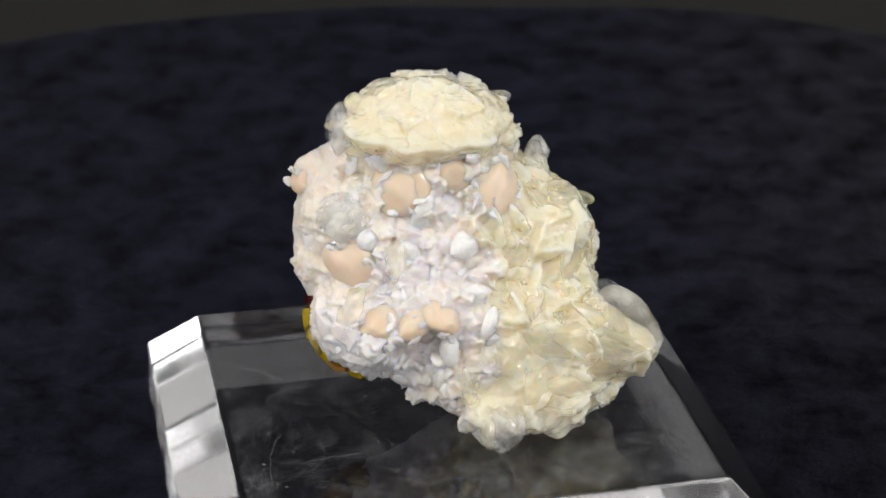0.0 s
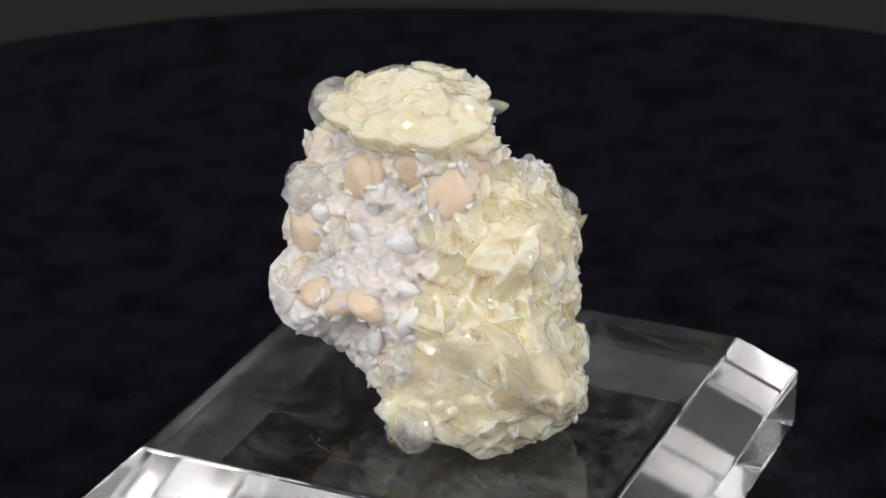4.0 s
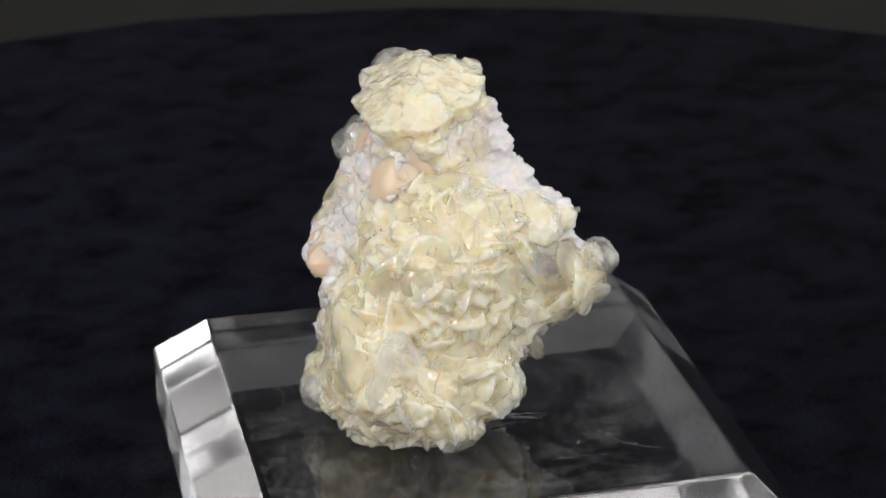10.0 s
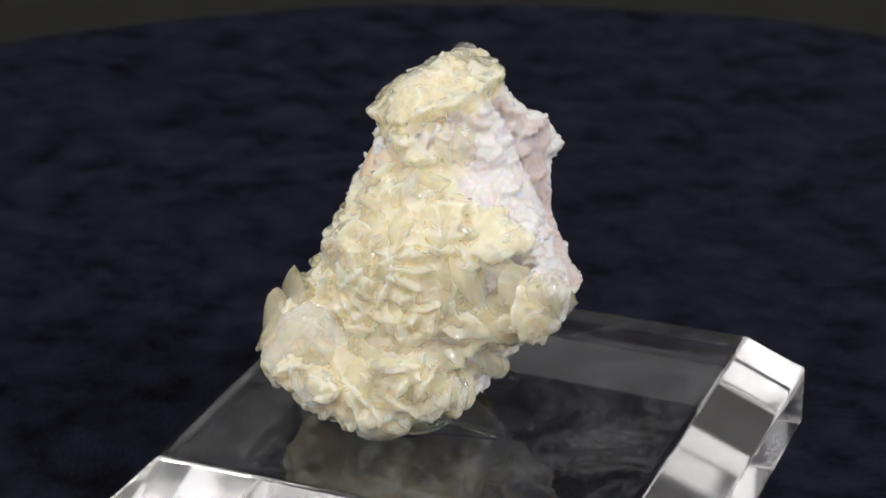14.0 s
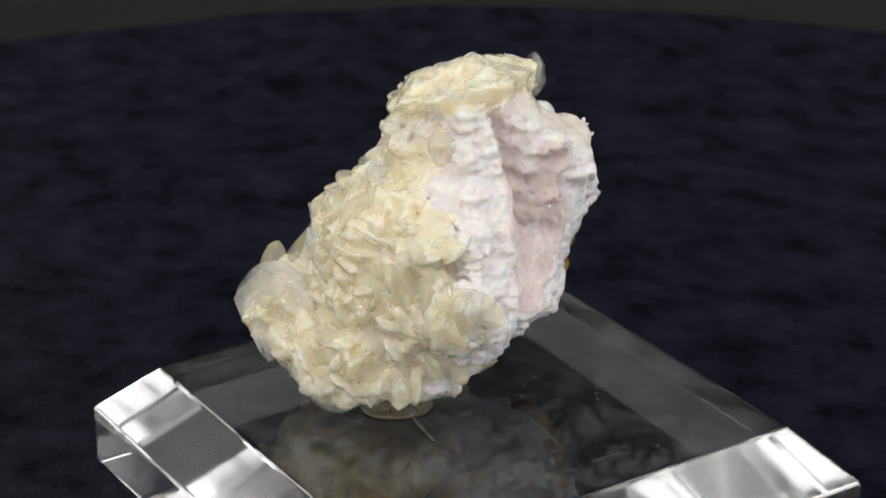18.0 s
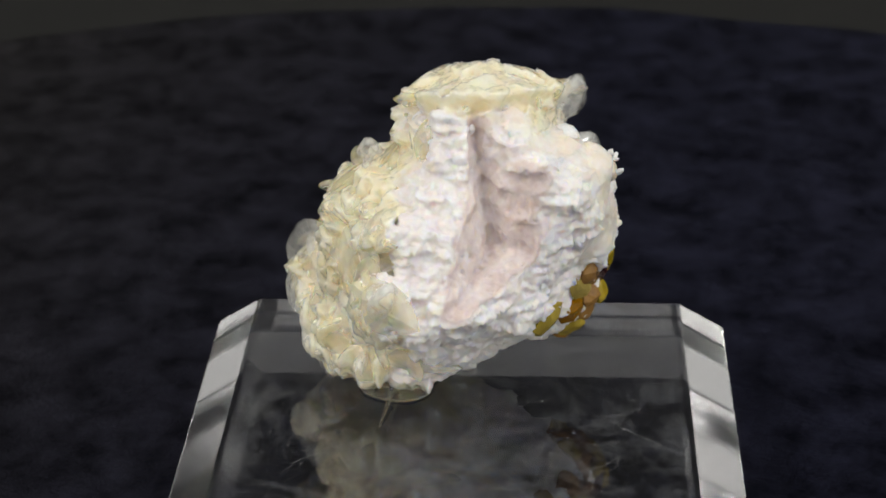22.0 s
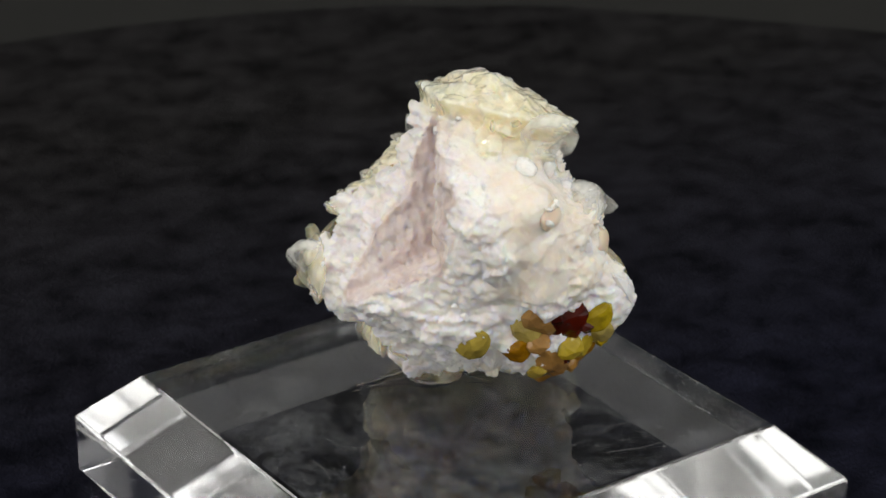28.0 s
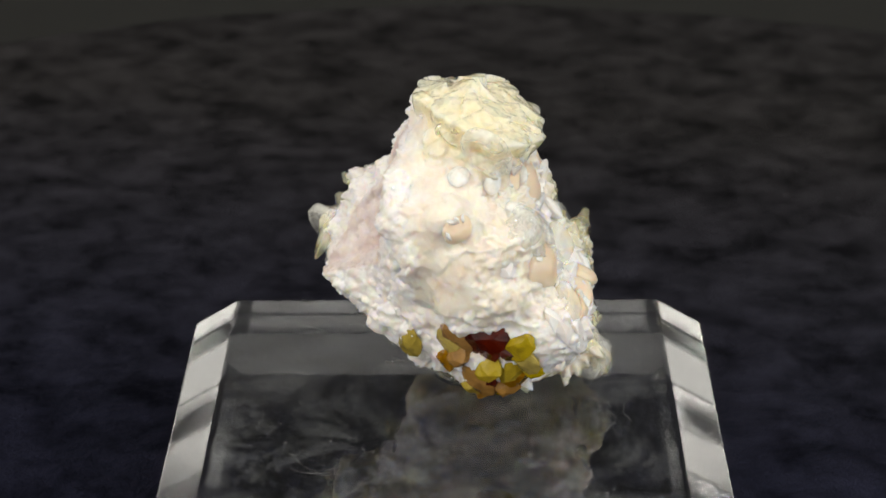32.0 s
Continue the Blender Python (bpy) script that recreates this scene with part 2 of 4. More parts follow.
slab("wall_west", -1.7, -1.6, -1.9, 1.5, -0.06, 1.3, WALL)
slab("wall_east", 1.6, 1.7, -1.9, 1.5, -0.06, 1.3, WALL)
slab("ceiling", -1.7, 1.7, -1.9, 1.5, 1.3, 1.4, CEILING)

# ---------------------------------------------------------------- turntable under velvet
turntable = tagged(new("turntable"), "round turntable covered with black velvet", "turntable")


def velvet_disc():
    rng = random.Random(4)
    rings, segs = 26, 180
    verts, faces = [], []
    for i in range(rings + 1):
        for j in range(segs):
            a = 2 * math.pi * j / segs
            edge = 0.1468 + 0.0022 * noise.noise((math.cos(a) * 2.3, math.sin(a) * 2.3, 3.1)) + 0.0009 * noise.noise((math.cos(a) * 9, math.sin(a) * 9, 1.7))
            if i < rings - 5:
                r, z = edge * (0.02 + 0.96 * i / (rings - 6)), 0.0
            else:
                k = (i - (rings - 6)) / 6.0
                r, z = edge * (0.98 + 0.02 * math.sin(k * math.pi / 2)), -0.003 * (1 - math.cos(k * math.pi / 2)) - 0.016 * max(0, k - 0.5)
            z += 0.0 if r < 0.045 else 0.00035 * noise.noise((r * math.cos(a) * 60, r * math.sin(a) * 60, 0.0)) - 0.0003
            verts.append((r * math.cos(a), r * math.sin(a), z - 0.0004))
    for i in range(rings):
        for j in range(segs):
            k = (j + 1) % segs
            faces.append((i * segs + j, (i + 1) * segs + j, (i + 1) * segs + k, i * segs + k))
    faces.append(tuple(range(segs)))
    return mesh_object("velvet_cover", verts, faces, VELVET, turntable, "black velvet cloth with brushed pile", True)


velvet_disc()
bm = bmesh.new()
bmesh.ops.create_cone(bm, cap_ends=True, segments=96, radius1=0.135, radius2=0.14, depth=0.024, matrix=Matrix.Translation((0, 0, -0.0175)))
part("platter", bm, TABLE, turntable)

# ---------------------------------------------------------------- acrylic display base
BASE_TURN = 11.2
BASE_AT = (-0.00075, 0.00071, 0.0)
TOP = 0.01078
display_base = tagged(new("display_base"), "transparent acrylic stand with sloping polished edges, lying on black velvet", "display base")


def base_block():
    bm = bmesh.new()
    half, top, low, bot = 0.0255, 0.02066, 0.0059, 0.0003
    rows = [(half - 0.0004, 0.0), (half, bot), (half, low), (top, TOP)]
    loops = []
    for r, z in rows:
        loops.append([bm.verts.new((sx * r, sy * r, z)) for sx, sy in ((-1, -1), (1, -1), (1, 1), (-1, 1))])
    for a, b in zip(loops, loops[1:]):
        for j in range(4):
            bm.faces.new((a[j], a[(j + 1) % 4], b[(j + 1) % 4], b[j]))
    bm.faces.new(loops[-1])
    bm.faces.new(loops[0][::-1])
    sharp = [e for e in bm.edges if max(v.co.z for v in e.verts) > bot + 0.001]
    bmesh.ops.bevel(bm, geom=sharp, offset=0.00028, segments=3, profile=0.5, affect="EDGES")
    bm.normal_update()
    for f in bm.faces:
        f.material_index = 1 if 0.2 < f.normal.z < 0.95 else 2 if f.normal.z >= 0.95 else 0
    ob = part("acrylic_block", bm, ACRYLIC, display_base)
    ob.data.materials.append(ACRYLIC_BEVEL)
    ob.data.materials.append(ACRYLIC_TOP)
    return ob


base_block()

bm = bmesh.new()
quad = [bm.verts.new((x * 0.0202, y * 0.0202, TOP + 0.00003)) for x, y in ((-1, -1), (1, -1), (1, 1), (-1, 1))]
bm.faces.new(quad)
part("dust_reflection_film", bm, DUST_REFLECTION, display_base, "thin hazy smears of dust on the top face, brightened in place of reflection")

# ---------------------------------------------------------------- the stone: lumps of its body, in tenths of a millimetre
CROWN = [
    (-24, -4, 376, 32), (-52, -8, 372, 29), (-60, -32, 370, 28), (-4, -32, 370, 30), (-60, -44, 368, 22), (-24, -42, 368, 24), (14, -40, 368, 24), (36, -18, 370, 20),
    (0, -16, 364, 43), (-28, -16, 360, 55), (-12, -12, 360, 50), (-4, -20, 348, 49), (-80, 28, 344, 23), (-36, -4, 336, 60),
    (-116, -20, 332, 25), (-36, -24, 324, 59), (-100, 20, 324, 26), (-112, -56, 308, 24), (-112, -60, 270, 24), (16, -28, 320, 43), (-76, -16, 312, 56), (-88, -8, 312, 49),
    (-92, -72, 308, 27), (24, -12, 296, 58), (-108, -28, 292, 34), (-56, -16, 292, 73),
]
SHOULDER = [
    (-80, -44, 288, 55), (24, 80, 284, 21), (80, -28, 276, 39), (64, -12, 272, 55), (-92, -48, 268, 47), (24, -8, 268, 76),
    (-72, -44, 268, 61), (-4, 32, 268, 63), (-16, -4, 268, 89), (48, -8, 260, 68), (32, 60, 252, 44), (-4, 0, 252, 91),
    (12, 52, 252, 56), (36, 32, 248, 57), (32, 100, 248, 26), (-32, 56, 240, 42), (-28, 96, 240, 19), (8, -4, 240, 91),
    (-92, -92, 240, 31), (32, 100, 240, 26), (-8, 76, 236, 37), (-28, -96, 232, 31),
]
MIDDLE = [
    (48, -12, 232, 72), (80, -44, 232, 38), (-8, -48, 228, 70), (-44, -44, 228, 73), (-48, 0, 228, 57), (-56, -112, 224, 23),
    (-88, -84, 224, 39), (-92, -104, 224, 29), (-60, 40, 224, 29), (8, 96, 224, 25), (76, -84, 220, 26), (-76, -116, 216, 20),
    (-72, -52, 212, 52), (44, -56, 212, 55), (20, -12, 208, 79), (128, -80, 204, 22), (84, -64, 200, 44), (112, -72, 196, 32),
    (-76, -44, 196, 38), (72, -4, 196, 51), (28, -48, 192, 72), (136, -80, 192, 19),
]
RIDGE = [
    (0, 25, 384, 16), (1, 37, 353, 16), (5, 56, 326, 16), (12, 82, 300, 16), (-124, 8, 296, 14), (-124, -25, 262, 16), (-124, -32, 246, 16),
]
FOOT = [
    (156, -68, 188, 15), (4, 44, 188, 31), (52, -24, 184, 73), (16, -60, 184, 60), (144, -60, 180, 18), (20, 16, 180, 47),
    (60, -36, 176, 71), (-16, -60, 176, 41), (88, 12, 176, 34), (96, -72, 172, 38), (148, -44, 172, 15), (88, -48, 168, 57),
    (76, 4, 164, 42), (40, 20, 160, 33), (68, 36, 156, 20), (112, -28, 156, 34), (44, -56, 156, 49), (68, -72, 156, 45),
    (28, -108, 152, 20), (84, -60, 148, 43), (48, -92, 148, 33), (100, -12, 144, 34),
]
LUMPS = np.array(CROWN + SHOULDER + MIDDLE + FOOT + RIDGE, dtype=float) * 0.1      # in millimetres
SOFT = 0.35
# hollows: a pocket in front, a gap under the side
HOLLOWS = [
    ((-2.6, -11.0, 22.0, 2.2), (-3.6, -12.0, 20.6, 2.4)),
    ((4.6, 9.4, 27.0, 2.3), (6.8, 7.6, 25.0, 2.6)),
]


def cast_depth(p):
    """Above zero inside the angular hollow that a vanished prism left behind: two walls and a sloping floor."""
    q = p - np.array((-2.9, 3.4, 38.6))
    wave = 0.3 * np.sin(p[:, 2] * 1.3 + p[:, 0]) * np.sin(p[:, 1] * 0.9) + 0.15 * np.sin(p[:, 2] * 3.1 + p[:, 1] * 2.0)
    wall_a = q @ np.array((-0.86, 0.47, 0.2)) + wave * 0.6
    wall_b = q @ np.array((0.11, 0.99, 0.085)) + wave
    floor_c = (p - np.array((-3.0, 11.4, 23.8))) @ np.array((0.0, 0.5, 0.866))
    valley = 1.1 * np.exp(-((wall_a - wall_b) / 0.9) ** 2)
    return np.minimum(np.minimum(wall_a, wall_b) + valley, floor_c)


def body_distance(p):
    """Signed distance in millimetres to the body, for an array of points."""
    out = np.empty(len(p))
    for k in range(0, len(p), 60000):
        q = p[k:k + 60000]
        d = np.full((len(q),), 1e9)
        acc = np.zeros(len(q))
        for x, y, z, r in LUMPS:
            e = np.sqrt((q[:, 0] - x) ** 2 + (q[:, 1] - y) ** 2 + (q[:, 2] - z) ** 2) - r
            acc += np.exp(np.clip(-e / SOFT, -60, 60))
        out[k:k + 60000] = -SOFT * np.log(acc + 1e-30)
    out = out + 0.3
    for (ax, ay, az, ar), (bx, by, bz, br) in HOLLOWS:
        a, d = np.array((ax, ay, az)), np.array((bx - ax, by - ay, bz - az))
        t = np.clip(((p - a) @ d) / max(d @ d, 1e-6), 0, 1)
        hole = np.linalg.norm(p - a - t[:, None] * d, axis=1) - (ar + t * (br - ar))
        out = np.maximum(out, -hole)
    return np.maximum(out, cast_depth(p))


def surface_nets(fn, low, high, h, grown=()):
    """A closed mesh of the zero level of fn on a grid, one vertex a cell, with lens crystals grown into it."""
    axes = [np.arange(a, b + h, h) for a, b in zip(low, high)]
    n = [len(a) for a in axes]
    grid = np.stack(np.meshgrid(*axes, indexing="ij"), -1).reshape(-1, 3)
    rough = [a[::4] for a in axes]
    coarse = fn(np.stack(np.meshgrid(*rough, indexing="ij"), -1).reshape(-1, 3)).reshape([len(a) for a in rough])
    for ax in range(3):
        coarse = np.take(coarse, np.minimum((np.arange(n[ax]) + 2) // 4, coarse.shape[ax] - 1), axis=ax)
    f = coarse.reshape(-1).copy()
    close = np.abs(f) < 2.2
    f[close] = fn(grid[close])
    f = f.reshape(n)
    for at, turn, size, down, power in grown:
        reach = max(size) * 1.25
        cut_at = [slice(max(0, int((at[q] - reach - low[q]) / h)), max(1, int((at[q] + reach - low[q]) / h) + 2)) for q in range(3)]
        box = np.stack(np.meshgrid(*[axes[q][cut_at[q]] for q in range(3)], indexing="ij"), -1)
        p = ((box - at) @ turn) / size
        around = np.arctan2(p[..., 1], p[..., 0])
        if max(size) > 3:
            p[..., :2] /= (1 + 0.05 * np.sin(3 * around + at[0]) + 0.04 * np.sin(7 * around + at[1]) + 0.025 * np.sin(12 * around + at[2]))[..., None]
        tall = np.where(p[..., 2] < 0, -p[..., 2] / down, p[..., 2])
        lens = ((p[..., 0] ** 2 + p[..., 1] ** 2) ** np.where(p[..., 2] < 0, power + 0.25 * (down - 1.0), power) + tall ** 1.25 - 1.0) * min(size) * 0.6
        here = f[tuple(cut_at)]
        blend = np.clip(0.5 + 0.5 * (here - lens) / 0.3, 0, 1)
        f[tuple(cut_at)] = here + (lens - here) * blend - 0.3 * blend * (1 - blend)
    inside = f < 0
    acc, cnt = np.zeros((n[0] - 1, n[1] - 1, n[2] - 1, 3)), np.zeros((n[0] - 1, n[1] - 1, n[2] - 1))
    corner = [(i, j, k) for i in (0, 1) for j in (0, 1) for k in (0, 1)]

    def cut(a, i, j, k):
        return a[i:n[0] - 1 + i, j:n[1] - 1 + j, k:n[2] - 1 + k]
    for c in corner:
        for ax in range(3):
            if c[ax]:
                continue
            d = list(c)
            d[ax] = 1
            fa, fb = cut(f, *c), cut(f, *d)
            m = (fa < 0) != (fb < 0)
            t = np.where(m, fa / np.where(m, fa - fb, 1), 0)
            for q in range(3):
                acc[..., q] += np.where(m, c[q] + (t if q == ax else 0), 0)
            cnt += m
    used = cnt > 0
    index = np.full(used.shape, -1)
    index[used] = np.arange(used.sum())
    cell = np.argwhere(used)
    verts = np.array(low) + (cell + acc[used] / cnt[used][:, None]) * h
    faces = []
    for ax in range(3):
        a, b = [q for q in range(3) if q != ax]
        s0 = [slice(1, n[q] - 1) for q in range(3)]
        s0[ax] = slice(0, n[ax] - 1)
        s1 = list(s0)
        s1[ax] = slice(1, n[ax])
        m = inside[tuple(s0)] != inside[tuple(s1)]
        flip = inside[tuple(s0)][m]
        ijk = np.argwhere(m) + [0 if q == ax else 1 for q in range(3)]
        quad = []
        for da, db in ((0, 0), (-1, 0), (-1, -1), (0, -1)):
            o = ijk.copy()
            o[:, a] += da
            o[:, b] += db
            quad.append(index[o[:, 0], o[:, 1], o[:, 2]])
        quad = np.stack(quad, 1)
        turn = flip if ax != 1 else ~flip
        quad[~turn] = quad[~turn][:, ::-1]
        faces.append(quad)
    return verts, np.concatenate(faces)


def zone_yellow(p):
    """Above zero where the stone is overgrown by yellow crystals, below where its white ground shows."""
    x, y, z = p[:, 0], p[:, 1], p[:, 2]
    wob = np.array([noise.noise((a * 0.35, b * 0.35, c * 0.35)) for a, b, c in p])
    side = x - 3.4 + 3.6 * wob + 0.5 * np.clip(22 - z, 0, 10) * (y < 0)
    crown = z - (37.2 + 0.33 * y + 1.6 * (y < -2) * (np.abs(x + 2.3) < 4.5) + 1.3 * np.clip(y - 0.5, 0, 1)) + 1.2 * wob
    return np.maximum(side, crown * 1.5)


STONE_LOW, STONE_HIGH, STEP = (-17, -17, 9.5), (20, 17, 44), 0.18


def normals_of(p, e=0.25):
    g = np.stack([body_distance(p + np.eye(3)[k] * e) - body_distance(p - np.eye(3)[k] * e) for k in range(3)], 1)
    return g / np.maximum(np.linalg.norm(g, axis=1, keepdims=True), 1e-9)


def rosettes(seed, count):
    """Lens crystals in tufts over the yellow side: place, turn and half sizes in millimetres."""
    rng = random.Random(seed)
    v, _ = surface_nets(body_distance, STONE_LOW, STONE_HIGH, 0.8)
    yellow = np.array([i for i in np.nonzero(zone_yellow(v) > 0.0)[0] if v[i][2] > 12.0 and v[i][2] < 37])
    nrm = normals_of(v[yellow])
    out = []
    while len(out) < count:
        k = rng.randrange(len(yellow))
        p, n = v[yellow[k]], Vector(nrm[k])
        axis = n.cross(Vector((rng.gauss(0, 1), rng.gauss(0, 1), rng.gauss(0, 1)))).normalized()
        for j in range(rng.randint(1, 4)):
            face = (axis + n * rng.uniform(-0.5, 0.5) + Vector((rng.gauss(0, 0.25), rng.gauss(0, 0.25), rng.gauss(0, 0.25)))).normalized()
            side = face.orthogonal().normalized()
            turn = np.array((side, face.cross(side), face)).T
            s = rng.uniform(1.0, 2.6)
            at = np.array(p) + np.array(axis) * (j - 1) * 1.0 + np.array(n) * (0.2 - s * 0.55)
            out.append((at, turn, np.array((s, s * rng.uniform(0.7, 1.0), rng.uniform(0.55, 1.05))), 1.0, 0.85))
    return out


def big_lens(at, face, up, size, down=1.0, power=0.8):
    """One large lens crystal whose flat side faces along face, its first half size along the level direction."""
    n = Vector(face).normalized()
    u = Vector(up).cross(n).normalized()
    return (np.array(at), np.array((u, n.cross(u), n)).T, np.array(size), down, power)


# the crown's two lenses, the lobe behind, the blade at the side
BIG = [
    big_lens((-2.2, -3.1, 39.5), (0.10, -0.25, 0.95), (-0.35, 0.91, 0.24), (7.3, 5.6, 1.4), 3.2, 0.85),
    big_lens((-3.0, -1.9, 40.0), (0.05, -0.25, 0.96), (-0.35, 0.85, 0.3), (5.4, 3.7, 2.4), 1.0, 0.6),
    big_lens((-5.4, -2.6, 40.0), (-0.35, -0.15, 0.92), (-0.35, 0.85, 0.3), (3.4, 3.0, 1.7), 1.0, 0.8),
    big_lens((1.2, -3.9, 39.4), (0.35, -0.5, 0.8), (-0.35, 0.85, 0.4), (4.2, 3.0, 1.6), 1.0, 0.8),
    big_lens((-2.0, -5.6, 38.8), (-0.05, -0.75, 0.65), (-0.35, 0.65, 0.7), (4.6, 2.6, 1.4), 1.0, 0.9),
    big_lens((4.2, 11.0, 24.0), (0.25, 0.95, 0.15), (0, 0, 1), (2.7, 3.4, 1.5)),
]
stone_v, stone_f = surface_nets(body_distance, STONE_LOW, STONE_HIGH, STEP, rosettes(5, 330) + BIG)
stone = tagged(new("mineral_specimen"), "pale yellow and white crystal cluster standing on the clear stand", "mineral specimen")


def step_up(x, low, high):
    t = np.clip((x - low) / (high - low), 0, 1)
    return t * t * (3 - 2 * t)


stone_n = normals_of(stone_v)
zone_v = zone_yellow(stone_v)
cast_at = cast_depth(stone_v)
blot = np.array([noise.noise((x * 0.45, y * 0.45, z * 0.45 + 7)) + 0.5 * noise.noise((x * 1.3, y * 1.3, z * 1.3)) for x, y, z in stone_v])
sx, sy, sz = stone_v.T
in_yellow = step_up(zone_v + 1.2 * blot, -0.9, 1.1)
# pinkish walls of the hollow, their colour darkened for the shade inside
in_shaded_pink = step_up(0.45 - np.abs(cast_at), 0.0, 0.3) * (1 - in_yellow) * (sx < 4) * (0.75 + 0.5 * blot)
in_cream = np.maximum.reduce([
    step_up(zone_v + 3 * blot, -4.5, -0.5) * (sy < 3),
    step_up(sz + 5 * blot, 30, 34) * step_up(-sy, -3, 0),
    step_up(-sx - 4 * blot, 5, 8) * step_up(-sy, -2.5, 0.5) * step_up(sz, 24, 26.5)])
in_cream = np.clip(in_cream * (1 - in_yellow), 0, 1)


def facets(c, size, tilt):
    """Height of a cluster of slanting crystal faces, one to a cell."""
    near, points = noise.voronoi(c / size, distance_metric="DISTANCE_SQUARED")
    o = points[0]
    lean = noise.noise_vector(o * 7.3 + Vector((3.1, 1.7, 9.2))) * tilt
    return (c / size - o).dot(lean) * size + 0.25 * size * noise.noise(o * 5.1)


def relief(k):
    """How far the ground stands out at vertex k: crystal faces, fibres round the hollow, ledges behind."""
    c = Vector(stone_v[k])
    if in_yellow[k] > 0.5 and c.z > 37.5:
        return facets(c, 2.6, 1.0) * 0.5 + facets(c, 1.2, 0.9) * 0.2
    if in_yellow[k] > 0.5:
        return 0.1 * noise.noise(c * 0.6) + facets(c, 1.6, 1.0) * 0.32 + facets(c, 0.8, 0.9) * 0.1
    if in_shaded_pink[k] > 0.3:
        pit = max(0.0, noise.noise(c * 2.6) - 0.38)
        return 0.12 * noise.noise(c * 1.2) - 0.45 * abs(noise.noise(Vector((c.x * 1.1, c.y * 1.1, c.z * 0.3)))) - 1.3 * pit + facets(c, 0.7, 0.8) * 0.25
    if in_cream[k] > 0.5 and c.x < -5 and c.y > -4.5:
        return 0.2 * noise.noise(c * 0.6) + facets(c, 1.8, 0.7) * 0.35 + facets(c, 0.8, 0.8) * 0.15
    d = 0.3 * noise.noise(c * 0.7) - 0.15 * abs(noise.noise(c * 1.1))
    if c.y > 1.5 or c.x < -8:
        ledge = noise.noise(Vector((c.x * 0.35, c.y * 0.35, c.z * 1.5)))
        d += 0.25 * ledge - 0.15 * abs(noise.noise(Vector((c.x * 0.9, c.y * 0.9, c.z * 3.0)))) + facets(c, 2.2, 0.9) * 0.4 + facets(c, 0.8, 1.2) * 0.4 + facets(c, 0.45, 1.3) * 0.4
        if c.x > -5 and c.y > 3:
            d += 0.3 * noise.noise(Vector((c.x * 0.5, c.y * 0.5, c.z * 1.8)))
    else:
        d += facets(c, 1.5, 1.3) * 0.8 + facets(c, 0.7, 1.3) * 0.7
    return d


rough_v = stone_v + stone_n * np.clip(np.array([relief(k) for k in range(len(stone_v))]), -0.9, 0.8)[:, None]
rough_v[:, 2] = np.maximum(rough_v[:, 2], TOP * 1000 + 0.05)
body = mesh_object("body", rough_v * MM, stone_f, BODY, stone, "white to pinkish granular mineral passing into pale yellow crust", True)
for name, mask in (("yellow", in_yellow), ("pink", np.clip(in_shaded_pink, 0, 1)), ("cream", in_cream)):
    body.data.attributes.new(name, "FLOAT", "POINT").data.foreach_set("value", mask.astype(np.float32))
# crystals that stand out: place, half sizes and turn, in millimetres and degrees
BALLS = [
    (-12.9, -3, 33.1, 1.4),
    (-4.5, -6.9, 33.8, 2),
    (3, -5.1, 32.9, 2.9),
    (-0.1, -5.9, 34.9, 1.9),
    (-8.8, -8.9, 28.1, 2.4),
    (-3.5, -11.6, 23.8, 1.7),
    (-6.4, -11.3, 23.8, 1.6),
    (8.1, -6.7, 24.4, 2.6),
    (5.6, -6.4, 28.6, 1.9),
    (3.8, -2.2, 35, 1.9),
    (9.5, -6.7, 23.7, 2),
    (8.5, -8.4, 23.4, 1.8),
    (-1.1, -10.9, 24.2, 1.9),
    (11.1, -1.9, 22.1, 1.8),
    (3.1, -4.8, 33.4, 2.5),
    (10.2, -4.5, 24.2, 2.4),
    (10.6, -1.5, 22.2, 2.5),
    (-4.5, -6.1, 34.1, 2.5),
]
YELLOW_PLATES_A = [
    (9.8, 0.7, 30.4, 2.3, 1.2, 0.4, 29, 34, 9),
    (11.8, -0.3, 28.4, 1.2, 0.7, 0.2, 23, 61, -8),
    (4, -9.6, 24.6, 2.6, 1.2, 0.4, 52, 31, -8),
    (12.8, -8.8, 21.4, 4.8, 1.9, 1, 53, 14, -2),
    (9.1, -10, 21.1, 3.4, 1.9, 0.7, 74, 21, 8),
    (5.3, 10, 24.3, 2.4, 1.1, 0.6, 77, -19, 81),
    (11, 2.7, 18, 0.9, 2.7, 0.7, 76, 3, 105),
    (10.1, -2, 30.4, 2.9, 1.9, 0.7, 54, 7, 62),
    (10.8, -4.3, 26.5, 2.6, 1.8, 0.6, 80, -18, 60),
    (11.8, -9.4, 21.2, 3.4, 1.9, 0.7, 56, 16, 17),
    (13.6, -8.7, 18.1, 3.4, 2, 0.7, 109, 11, 45),
]
